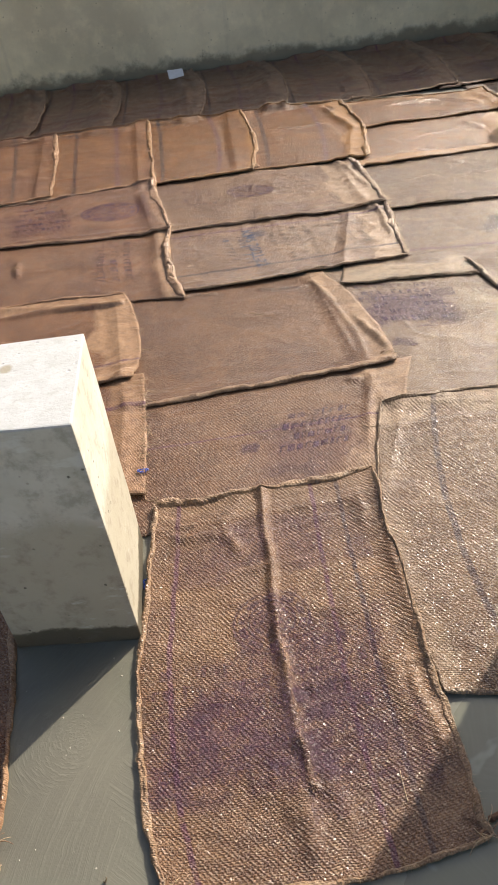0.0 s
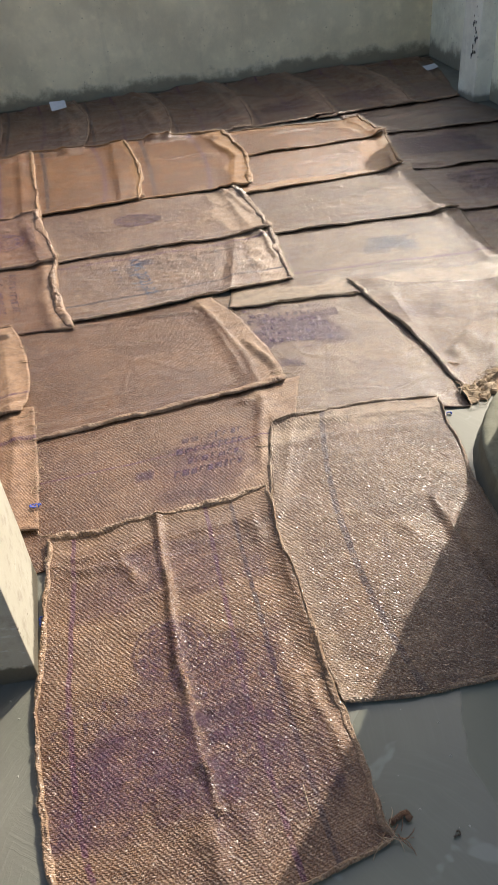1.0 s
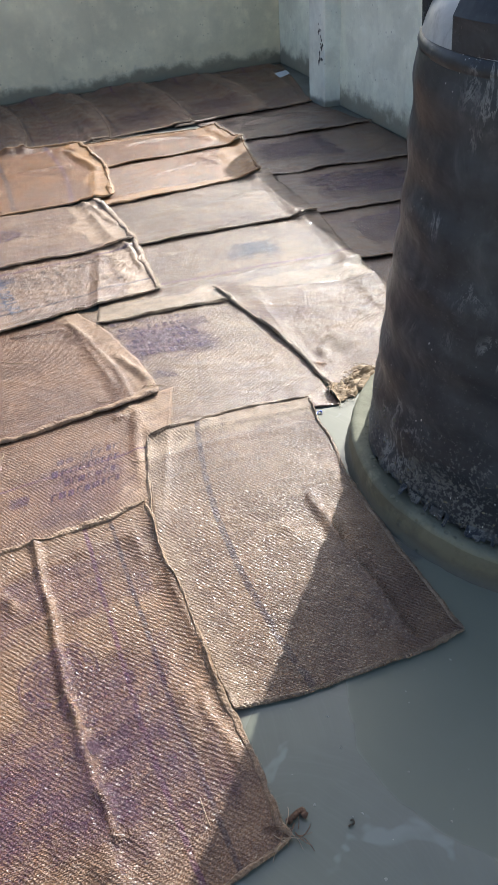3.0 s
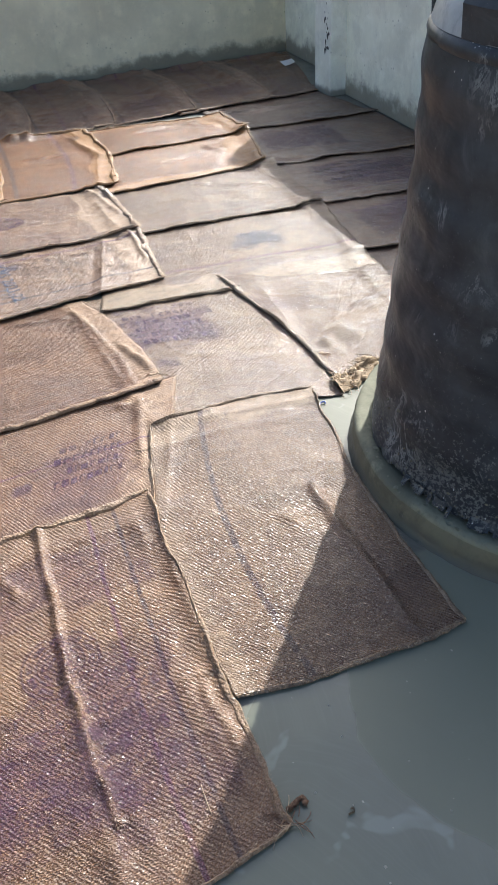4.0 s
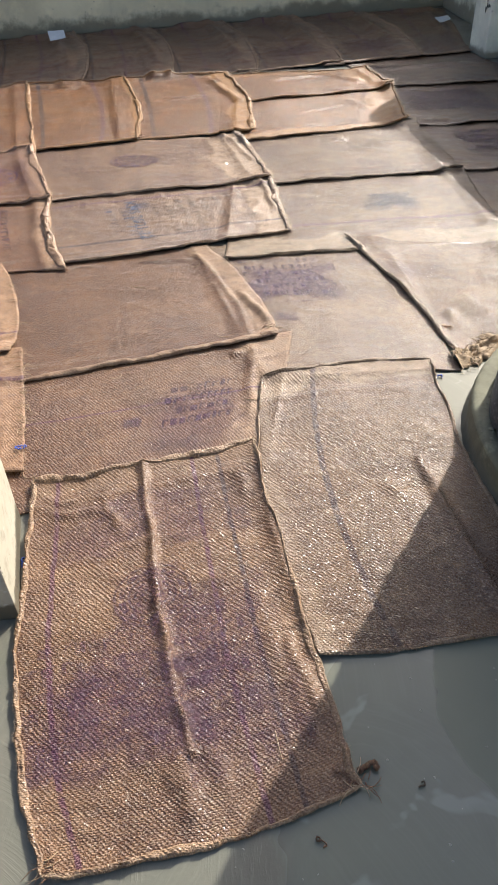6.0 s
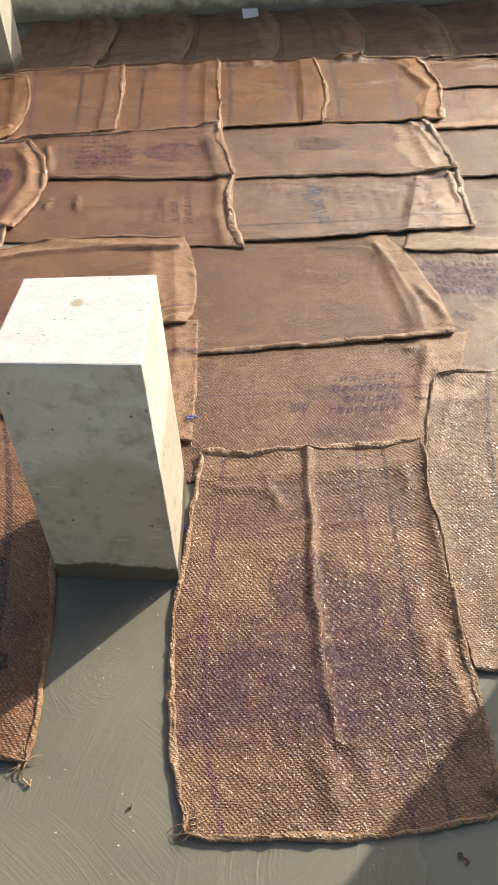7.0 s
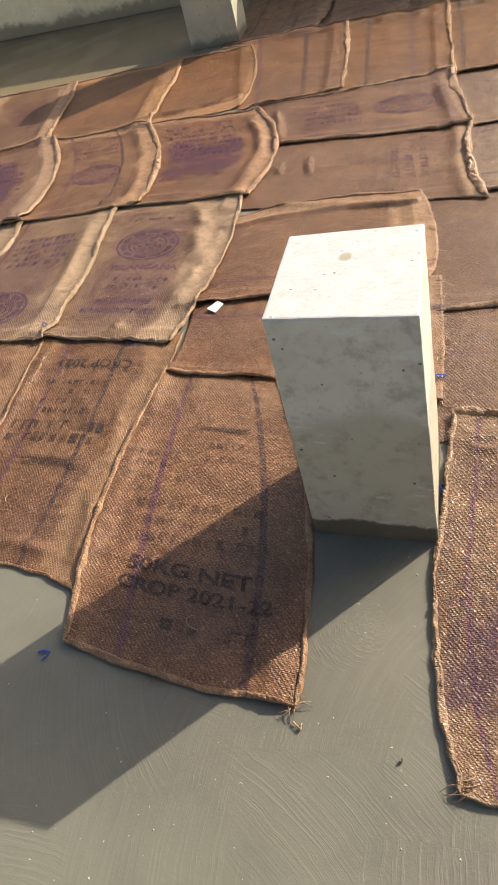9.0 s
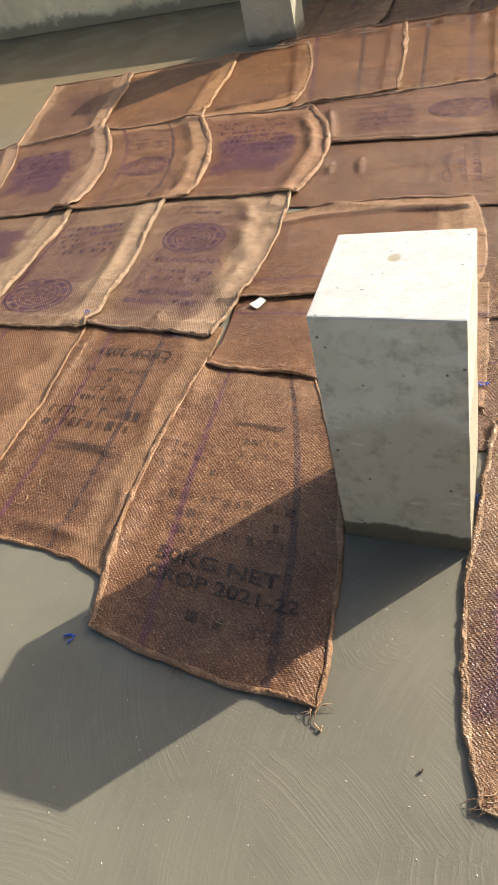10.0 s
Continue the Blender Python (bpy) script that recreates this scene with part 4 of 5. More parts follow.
shade_b.patch(0.0, 0.0, 0.6, 0.36, INK_PURPLE_STRONG, 0)
shade_a = Sack(((1.60, 3.83), (2.535, 3.70), (2.535, 4.42), (1.72, 4.47)), (0, 0, 0.05, 0.04), (0, 0, 0, 0), "B", DUN, 0.5, crumple=0.0045, rope=0.0026, film=0.9, label="bluish damp jute sack beside the parapet", folds=((-0.5, -0.44, -0.2, -0.42, 0.018, 0.02),))
shade_a.patch(-0.15, 0.02, 0.46, 0.40, INK_PURPLE_STRONG, 3)
shade_e = Sack(((1.70, 4.45), (2.535, 4.39), (2.425, 4.98), (1.62, 4.98)), (0, 0, 0.05, 0.04), (0, 0, 0, 0), "B", DUN, 0.5, crumple=0.0045, rope=0.0026, film=0.9, label="dark damp jute sack at the foot of the pillar", folds=((-0.3, 0.1, 0.3, 0.14, 0.012, 0.03),))

purple_patch = Sack(((0.564, 1.947), (0.979, 1.893), (1.014, 2.580), (0.453, 2.668)), (0.06, 0.07, 0.12, 0.10), (0, 0, 0, 0), "", PALE, 0.8, 0.10, shine=0.30, film=0.9, label="pale wet jute sack with a dense purple print", fine=True, fringe=150)
purple_patch.lines(-0.075, 0.135, 0.34, 6, INK_PURPLE_STRONG, 0, 0.034, 0.048, 6)
purple_patch.patch(-0.075, 0.13, 0.38, 0.28, INK_PURPLE_STRONG, 0, "smeared purple ink block")
purple_patch.patch(-0.15, -0.10, 0.09, 0.06, INK_PURPLE_STRONG, -6, n=8)
brown_low = Sack(((-0.26, 1.48), (0.40, 1.53), (0.590, 2.085), (-0.270, 2.046)), (0, 0, 0.05, 0.06), (0, 0, 0, 0), "", (0.80, 0.68, 0.60), 0.60, 0.03, (("R", 0.125, 0.75),), crumple=0.0018, label="smooth red-brown jute sack with purple print", folds=((0.36, 0.36, 0.40, -0.2, 0.007, 0.016), (0.30, 0.37, 0.32, 0.36, 0.014, 0.012)), band=0.5, stripes=(0.04,), fine=True, fringe=260, raw="RB")
brown_low.lines(0.160, -0.02, 0.26, 4, INK_PURPLE_STRONG, 0, 0.03, 0.05, 5)
brown_low.patch(0.150, -0.06, 0.34, 0.26, INK_PURPLE, 2)
brown_low.patch(-0.030, -0.03, 0.06, 0.045, INK_PURPLE_STRONG, 5, n=6)
brown_low.threads(4)
brown_high = Sack(((-0.255, 2.046), (0.550, 2.110), (0.422, 2.684), (-0.323, 2.711)), (0, 0, 0.10, 0.07), (0, 0.04, 0, 0), "b", (0.80, 0.68, 0.60), 0.55, 0.0, (("R", 0.095, 0.85),), crumple=0.0018, label="plain smooth red-brown jute sack with a pale turned edge",
                  folds=((0.16, 0.385, 0.36, 0.360, 0.010, 0.010), (-0.26, 0.41, -0.05, 0.40, 0.009, 0.010), (0.405, 0.40, 0.395, -0.46, 0.005, 0.010), (0.44, -0.05, 0.485, -0.40, 0.014, 0.014)), fine=True, fringe=300, raw="R")
brown_high.threads(3)
bright = Sack(((0.398, 0.952), (0.925, 0.940), (0.983, 1.881), (0.453, 1.900)), (0, 0, 0, 0), (0.02, -0.032, 0.035, 0.06), "TRLB", (0.80, 0.75, 0.69), 0.95, 0.07, (("T", 0.09, 0.8), ("L", 0.05, 0.4)), stripes=(9.0, -0.103), film=0.55, shine=0.34, label="pale coarse jute sack shining wet in the sun",
              folds=((0.262, 0.050, 0.282, -0.12, 0.015, 0.012), (0.282, -0.12, 0.29, -0.46, 0.010, 0.012), (0.05, 0.0, 0.12, -0.1, 0.006, 0.02)), fine=True, fringe=330, rope=0.0050)
right_low = Sack(((0.460, 2.665), (1.511, 2.553), (1.589, 3.246), (0.600, 3.300)), (0, 0.05, 0.05, 0.0), (-0.01, 0, 0, 0), "B", PALE, 0.75, 0.05, (("B", 0.14, 0.6),), shine=0.26, film=0.72, label="pale wet jute sack with faint blue print", stripes=(-0.12,), folds=((-0.4, -0.24, 0.5, -0.22, 0.008, 0.02),))
right_low.lines(-0.18, 0.06, 0.3, 4, INK_PURPLE, 0, 0.035, 0.06, 7)
right_low.patch(0.15, 0.05, 0.25, 0.18, INK_BLUE, 0)
white_wet = Sack(((1.069, 1.895), (1.40, 2.06), (1.52, 2.553), (0.951, 2.752)), (0, 0.06, 0, 0), (0.02, 0, -0.05, -0.016), "LB", PALE, 0.8, 0.10, shine=0.26, film=0.72, label="silvery wet jute sack beside the tank", folds=((-0.2, -0.1, 0.0, -0.3, 0.012, 0.04), (0.2, 0.1, 0.3, -0.1, 0.008, 0.04), (-0.34, -0.20, -0.29, -0.27, 0.010, 0.030)), fringe=120, fine=True, rope=0.0075)
white_wet.patch(-0.15, 0.12, 0.25, 0.12, INK_PURPLE, -6)
right_high = Sack(((0.755, 3.290), (1.589, 3.246), (1.594, 3.841), (0.700, 3.910)), (0, 0.05, 0.05, 0.06), (0, 0, 0, 0), "B", PALE, 0.7, 0.0, (("T", 0.05, 0.6),), shine=0.26, film=0.72, label="pale wet jute sack in full sun", folds=((0.02, 0.26, 0.10, 0.24, 0.012, 0.014), (0.2, 0.1, 0.35, 0.08, 0.01, 0.02)))
tail_low = Sack(((0.769, 3.839), (1.596, 3.870), (1.707, 4.450), (0.891, 4.457)), (0, 0, 0.05, 0.08), (0, 0, 0, 0), "BR", OCHRE, 0.7, 0.0, (("R", 0.15, 0.6), ("B", 0.07, 0.7)), film=0.72, label="wet ochre jute sack at the edge of the shade", folds=((-0.12, 0.0, 0.14, 0.10, 0.008, 0.010), (0.3, 0.2, 0.45, -0.2, 0.012, 0.05), (0.18, 0.25, 0.30, -0.05, 0.010, 0.025)))
tail_high = Sack(((0.893, 4.434), (1.707, 4.450), (1.666, 4.870), (0.825, 4.950)), (0, 0, 0, 0.08), (0, 0, 0, 0), "TBR", OCHRE, 0.7, 0.0, (("R", 0.14, 0.6), ("T", 0.04, 0.5)), film=0.72, label="wet ochre jute sack lying at the corner of the rows", folds=((-0.2, 0.2, 0.2, 0.25, 0.012, 0.014), (0.2, 0.3, 0.4, -0.2, 0.01, 0.03)))

# the row under the back parapet, in shade
edges = (2.54, 2.08, 1.56, 1.02, 0.49, -0.05, -0.63, -1.16, -1.62)
for k in range(8):
    left, right = edges[k + 1], edges[k]
    if k == 0:
        shape = ((left, 5.00), (2.425, 5.02), (2.68, 6.20), (left, 6.22))
    else:
        shape = ((left, 4.97), (right, 4.99), (right - 0.04, 6.225), (left - 0.04, 6.225))
    s = Sack(shape, (0, 0, 0, 0.12), (0, 0.07 if k else 0.0, 0.0, 0), "RB" if k else "B", (1.05, 0.98, 0.94), 0.5, 0.0, (("R", 0.05, 0.35),) if k else None, film=0.35, stripes=(0.02 + 0.03 * (k % 3), -0.14), label="dark wet jute sack in shade, laid up against the parapet",
             folds=((0.30, 0.48, 0.36, -0.3, 0.022, 0.03), (-0.1, 0.46, 0.45, 0.44, 0.03, 0.04), (-0.3, 0.3, -0.2, -0.2, 0.010, 0.03)), crumple=0.006, rope=0.0065)
    if k in (1, 2):
        s.patch(0.05, -0.25, 0.3, 0.25, INK_PURPLE)

middle_low = Sack(((-0.145, 2.765), (0.748, 2.830), (0.770, 3.335), (-0.193, 3.350)), (0.0, 0, 0.05, 0.08), (0.01, 0, 0, 0), "Br", (0.96, 0.88, 0.82), 0.55, 0.10, (("R", 0.14, 0.85),), film=0.9, label="brown jute sack with blue and purple stencils", folds=((0.455, 0.45, 0.475, -0.1, 0.010, 0.010), (-0.4, -0.42, 0.3, -0.44, 0.012, 0.012), (0.2, 0.22, 0.33, 0.20, 0.008, 0.012)), fine=True, rope=0.0060, stripes=(0.19, -0.17))
middle_low.text("KMS 2021-22", -0.115, -0.010, 0.066, INK_BLUE, -84)
middle_low.lines(-0.175, -0.010, 0.30, 1, INK_BLUE, -84, 0.040, 0.05, 8)
middle_low.lines(-0.235, 0.01, 0.22, 1, INK_BLUE, -84, 0.03, 0.05, 9)
middle_low.patch(-0.065, 0.12, 0.07, 0.06, INK_BLUE, 0, n=6)
middle_low.lines(0.14, 0.0, 0.36, 8, INK_GREY, -84, 0.026, 0.052, 10)
middle_high = Sack(((-0.195, 3.350), (0.770, 3.335), (0.715, 3.900), (-0.305, 3.970)), (0, 0, 0.05, 0.08), (0, 0.02, 0, 0), "Br", (0.96, 0.87, 0.81), 0.6, 0.10, (("R", 0.16, 0.85), ("T", 0.03, 0.5)), film=0.9, label="brown jute sack with faded purple print", folds=((0.44, 0.45, 0.475, -0.10, 0.010, 0.010),), rope=0.006)
middle_high.seal(-0.02, 0.05, 0.11, INK_PURPLE_STRONG)
middle_high.lines(-0.27, 0.02, 0.16, 5, INK_PURPLE, 0, 0.03, 0.06, 11)
middle_high.lines(0.18, 0.03, 0.30, 4, INK_PURPLE, 0, 0.03, 0.06, 12)
row_c = Sack(((0.212, 4.000), (0.790, 3.935), (0.825, 4.970), (0.205, 5.020)), (0, 0, 0, 0.08), (0, 0.06, 0, 0), "TrB", OCHRE, 0.75, 0.0, (("R", 0.10, 0.75),), film=0.6, label="ochre jute sack with dark stripes", band=1.35, stripes=(9.0, -0.165, 0.13), folds=((-0.2, 0.1, 0.25, 0.12, 0.010, 0.014), (0.3, 0.45, 0.42, 0.0, 0.012, 0.02)), rope=0.0068)
row_b = Sack(((-0.295, 3.975), (0.212, 4.000), (0.205, 5.020), (-0.365, 5.060)), (0.02, 0, 0, 0.08), (0, 0.055, 0, 0), "TrB", OCHRE, 0.75, 0.0, (("R", 0.03, 0.7),), label="ochre jute sack with dark stripes and a stitched edge", band=1.35, stripes=(0.12, -0.18), folds=((-0.3, 0.35, 0.1, 0.42, 0.008, 0.02),), rope=0.0058, film=0.55)
row_a = Sack(((-0.836, 4.025), (-0.295, 3.975), (-0.365, 5.060), (-0.948, 5.050)), (0.07, 0, 0, 0.08), (0, 0, 0, 0), "Tr", (1.05, 0.75, 0.46), 0.75, 0.0, label="red-ochre jute sack with a bold dark stripe", band=1.35, stripes=(0.123, -0.117), rope=0.0058, film=0.55)

edge_sack = Sack(((-2.10, 1.04), (-1.57, 1.05), (-1.62, 1.985), (-2.15, 2.02)), (0, 0.05, 0.05, 0), (0, 0, 0, 0), "RB", RED, 0.7, 0.10, (("R", 0.17, 0.6),), label="brown jute sack with a pale edge", stripes=(-0.1,))
code_sack = Sack(((-1.57, 1.050), (-1.082, 0.985), (-1.118, 1.952), (-1.620, 1.985)), (0, 0.02, 0.05, 0), (-0.03, 0.02, 0, -0.02), "BRL", (0.84, 0.67, 0.53), 0.75, 0.05, (("R", 0.12, 0.55),), label="brown jute sack with black stencilled rows", stripes=(-0.15, 0.06), fine=True, fringe=270, rope=0.0058,
                 folds=((0.36, -0.2, 0.44, -0.46, 0.014, 0.025), (0.28, 0.1, 0.34, -0.1, 0.008, 0.03), (-0.2, -0.44, 0.3, -0.43, 0.012, 0.02)))
code_sack.text("CROP 2021", -0.02, 0.345, 0.058, INK_BLACK, 180)
code_sack.lines(-0.01, 0.265, 0.24, 1, INK_BLACK, -3, 0.036, 0.05, 16)
code_sack.lines(-0.06, 0.12, 0.24, 4, INK_BLACK, 0, 0.026, 0.048, 17)
code_sack.lines(-0.06, -0.055, 0.32, 2, INK_BLACK, 0, 0.042, 0.055, 18)
code_sack.patch(-0.02, -0.135, 0.24, 0.045, INK_BLACK, 0, "smeared black ink bar", 10)
code_sack.patch(0.10, 0.435, 0.07, 0.04, INK_BLUE, -5, n=6)
code_sack.lines(0.02, 0.43, 0.20, 1, INK_BLACK, 0, 0.030, 0.05, 19)
text_sack = Sack(((-1.028, 0.841), (-0.475, 0.751), (-0.732, 1.728), (-1.074, 1.760)), (0, 0, 0.05, 0), (0.009, 0.071, 0, 0.045), "LRB", RED, 0.75, 0.06, (("T", 0.16, 0.25),), stripes=(-0.110, 0.135), label="brown jute sack stencilled with black lettering, half in shade",
                 folds=((0.36, -0.1, 0.42, -0.5, 0.010, 0.03), (-0.3, 0.42, 0.3, 0.43, 0.006, 0.05)), fine=True, fringe=360, rope=0.0058)
text_sack.text("50KG NET", -0.005, -0.262, 0.056, INK_BLACK, 0)
text_sack.text("CROP 2021-22", 0.012, -0.318, 0.050, INK_BLACK, 0)
text_sack.lines(0.0, -0.14, 0.34, 3, INK_GREY, 4, 0.032, 0.052, 1)
text_sack.lines(0.03, 0.12, 0.12, 2, INK_GREY, 2, 0.024, 0.05, 2)
text_sack.lines(-0.12, 0.03, 0.16, 4, INK_GREY, 2, 0.022, 0.045, 32)
text_sack.patch(0.03, 0.245, 0.16, 0.022, INK_BLACK, -2, "smeared black ink bar", 8)
text_sack.lines(0.04, -0.425, 0.30, 1, INK_GREY, 0, 0.036, 0.05, 3)
text_sack.tuft(-0.47, -0.46, 0.045, 61, 5, 0.0024)
text_sack.tuft(-0.05, -0.50, 0.040, 62, 4, 0.0016)
text_sack.tuft(0.50, -0.50, 0.040, 63, 5, 0.0022)
text_sack.threads(2)
under_block = Sack(((-1.070, 1.788), (-0.235, 1.630), (-0.262, 2.178), (-1.094, 2.148)), (0, 0, 0.05, 0), (-0.02, 0, 0, 0), "B", RED, 0.55, 0.0, (("R", 0.11, 0.6),), label="plain red-brown jute sack beneath the column", stripes=(0.10,), fine=True, fringe=300, raw="R", rope=0.0066)

left_low = Sack(((-1.094, 2.882), (-0.145, 2.775), (-0.195, 3.350), (-1.046, 3.400)), (0.06, 0, 0.05, 0.08), (0, -0.03, 0, 0), "r", RED, 0.7, 0.0, (("R", 0.05, 0.8),), label="brown jute sack with faded purple stencils", rope=0.0088, folds=((-0.335, 0.10, -0.325, -0.04, 0.013, 0.012), (-0.205, 0.14, -0.185, -0.04, 0.015, 0.012)), film=0.55)
left_low.lines(0.20, 0.03, 0.36, 3, INK_PURPLE_STRONG, -86, 0.035, 0.06, 13)
left_low.lines(0.06, 0.03, 0.34, 3, INK_PURPLE, -86, 0.025, 0.06, 14)
brown_wide = Sack(((-1.094, 2.148), (-0.298, 2.200), (-0.366, 2.790), (-1.052, 2.742)), (0, 0, 0, 0.07), (0, 0.035, 0.06, 0), "TB", RED, 0.55, 0.0, (("T", 0.075, 0.75), ("R", 0.15, 0.9)), label="plain smooth brown jute sack with a pale folded edge", folds=((-0.44, 0.372, 0.45, 0.372, 0.013, 0.012), (0.41, -0.46, 0.48, -0.41, 0.012, 0.016)), fine=True, rope=0.0052, stripes=(-0.18,), fringe=260, raw="R")
left_high = Sack(((-1.044, 3.410), (-0.195, 3.350), (-0.307, 3.970), (-1.210, 3.920)), (0, 0, 0, 0.08), (0, 0, 0, 0), "BrT", (1.0, 0.80, 0.70), 0.75, 0.0, (("B", 0.02, 0.5), ("R", 0.04, 0.6)), label="brown jute sack with a round purple seal", rope=0.0075, folds=((-0.38, 0.28, -0.40, -0.40, 0.022, 0.018),), film=0.55)
left_high.seal(0.235, 0.02, 0.145, INK_PURPLE_STRONG)
left_high.lines(-0.10, 0.0, 0.30, 5, INK_PURPLE_STRONG, 0, 0.035, 0.07, 15)
left_high.patch(-0.12, -0.02, 0.34, 0.34, INK_PURPLE)
left_high.patch(0.40, 0.02, 0.07, 0.34, INK_PURPLE)
row_z = Sack(((-1.296, 3.960), (-0.836, 4.025), (-0.948, 5.050), (-1.527, 4.990)), (0.05, 0, 0, 0.08), (0, 0.01, 0, 0), "rBT", (1.0, 0.74, 0.56), 0.75, 0.0, label="red-brown jute sack with dark stripes", band=1.35, stripes=(-0.19, 0.07), rope=0.0058, film=0.55)
seal_sack = Sack(((-1.630, 2.000), (-1.116, 1.943), (-1.111, 2.900), (-1.708, 2.957)), (0, 0, 0.05, 0.08), (0, 0.05, 0.02, -0.03), "RB", (1.0, 0.93, 0.88), 0.7, 0.12, (("R", 0.14, 0.75), ("T", 0.11, 0.7)), label="jute sack with a purple seal and lettering, pale at its hem", fine=True, rope=0.0070, fringe=180,
                 folds=((0.22, 0.22, 0.38, -0.05, 0.016, 0.035), (0.2, 0.38, 0.28, 0.24, 0.012, 0.03), (0.38, -0.05, 0.30, -0.30, 0.012, 0.03), (0.06, -0.44, 0.10, -0.40, 0.018, 0.024)))
seal_sack.seal(-0.03, 0.11, 0.135, INK_PURPLE_STRONG, 0, 0.85)
seal_sack.text("TELANGANA", 0.0, -0.075, 0.050, INK_PURPLE_STRONG, 0)
seal_sack.lines(0.0, -0.175, 0.27, 1, INK_PURPLE_STRONG, 0, 0.028, 0.05, 20)
seal_sack.lines(0.0, -0.225, 0.27, 1, INK_PURPLE_STRONG, 0, 0.028, 0.05, 21)
seal_sack.text("MILLS NAME", 0.0, -0.290, 0.044, INK_PURPLE_STRONG, 0)
seal_sack.text("MANUFACTURE", 0.0, -0.350, 0.044, INK_PURPLE_STRONG, 0)
seal_sack.lines(-0.06, 0.30, 0.26, 2, INK_PURPLE_STRONG, 0, 0.024, 0.045, 26)
seal_sack.patch(-0.02, -0.05, 0.36, 0.74, INK_PURPLE, 0)
pale_edge = Sack(((-2.150, 2.020), (-1.621, 1.985), (-1.714, 2.958), (-2.160, 2.880)), (0, 0, 0.05, 0.07), (0, 0.035, 0, 0), "rB", (1.0, 0.95, 0.90), 0.7, 0.14, (("R", 0.13, 0.7), ("T", 0.10, 0.6)), label="jute sack with purple lettering and a wide pale edge", rope=0.0060, stripes=(-0.16,), folds=((0.30, 0.4, 0.36, -0.2, 0.012, 0.03),))
pale_edge.lines(0.0, 0.10, 0.36, 5, INK_PURPLE_STRONG, 0, 0.032, 0.05, 22)
pale_edge.seal(-0.03, -0.28, 0.14, INK_PURPLE_STRONG, 0, 0.85)
pale_edge.patch(-0.03, -0.05, 0.34, 0.62, INK_PURPLE, 0)
far_edge = Sack(((-2.68, 1.95), (-2.14, 2.03), (-2.165, 2.88), (-2.70, 2.86)), (0, 0, 0.05, 0), (0, 0.03, 0, 0), "rB", (1.0, 0.95, 0.90), 0.7, 0.12, (("R", 0.16, 0.7),), label="jute sack with a wide pale edge", rope=0.0060)
far_edge.patch(0.0, 0.15, 0.3, 0.3, INK_PURPLE_STRONG, 0)
foot_sack = Sack(((-1.894, 3.948), (-1.382, 4.082), (-1.525, 4.914), (-2.008, 4.910)), (0.14, 0, 0, 0.08), (0, 0.06, 0, 0), "RT", (1.05, 0.76, 0.50), 0.75, 0.0, (("B", 0.16, 0.7), ("R", 0.03, 0.7)), folds=((-0.45, -0.365, 0.45, -0.365, 0.020, 0.012),), label="red-ochre jute sack at the foot of the column", rope=0.0070, stripes=(-0.2,), film=0.55)
shadow_sack = Sack(((-2.489, 3.897), (-1.883, 3.937), (-1.986, 4.900), (-2.662, 4.780)), (0.06, 0, 0, 0.08), (0, 0.03, 0, 0), "rTB", (1.08, 0.80, 0.54), 0.75, 0.04, (("R", 0.10, 0.75), ("T", 0.05, 0.8)), label="ochre jute sack crossed by the shadow of the column", rope=0.0066, film=0.55)
last_sack = Sack(((-2.990, 3.781), (-2.498, 3.877), (-2.687, 4.789), (-3.264, 4.755)), (0.05, 0, 0, 0), (0, 0.02, 0, 0), "rTLB", (1.0, 0.86, 0.76), 0.55, 0.04, (("R", 0.09, 0.8), ("L", 0.06, 0.8), ("T", 0.03, 0.7)), label="brown jute sack at the end of the rows", rope=0.0070)
last_sack.patch(0.0, 0.05, 0.3, 0.5, INK_PURPLE, 0)
purple_block = Sack(((-1.600, 2.955), (-1.085, 2.925), (-1.239, 3.870), (-1.862, 3.865)), (0, 0, 0, 0.08), (0.0, 0.105, 0, -0.06), "rTB", (1.0, 0.78, 0.66), 0.6, 0.03, (("R", 0.07, 0.8), ("T", 0.05, 0.7)), label="jute sack with a dense purple printed block", rope=0.0066, folds=((0.36, 0.40, 0.40, -0.1, 0.012, 0.02),))
purple_block.lines(0.0, 0.14, 0.36, 7, INK_PURPLE_STRONG, 0, 0.038, 0.06, 23)
purple_block.patch(-0.01, -0.03, 0.38, 0.46, INK_PURPLE_STRONG, 0)
round_seal = Sack(((-2.165, 2.893), (-1.590, 2.950), (-1.857, 3.868), (-2.423, 3.838)), (0, 0, 0, 0.08), (0, 0.07, 0, -0.08), "rTB", (1.0, 0.82, 0.68), 0.6, 0.06, (("R", 0.11, 0.75), ("T", 0.06, 0.7)), label="jute sack with a purple seal and a pale rolled edge", rope=0.0066, stripes=(-0.14, 0.13))
round_seal.seal(0.0, -0.06, 0.13, INK_PURPLE_STRONG, 0, 0.85)
round_seal.lines(0.0, 0.24, 0.28, 5, INK_PURPLE_STRONG, 0, 0.03, 0.05, 24)
round_seal.patch(0.28, 0.44, 0.08, 0.06, INK_BLACK, 0, n=8)
far_purple = Sack(((-2.700, 2.860), (-2.172, 2.895), (-2.431, 3.855), (-2.946, 3.721)), (0, 0, 0, 0.08), (0, 0.09, 0, -0.05), "rTB", (1.0, 0.88, 0.84), 0.6, 0.03, (("R", 0.10, 0.8),), label="jute sack with a dark purple print", rope=0.0070)
far_purple.patch(-0.04, 0.05, 0.36, 0.6, INK_PURPLE_STRONG, 0)
far_purple.lines(-0.04, 0.05, 0.34, 7, INK_PURPLE_STRONG, 0, 0.035, 0.06, 29)
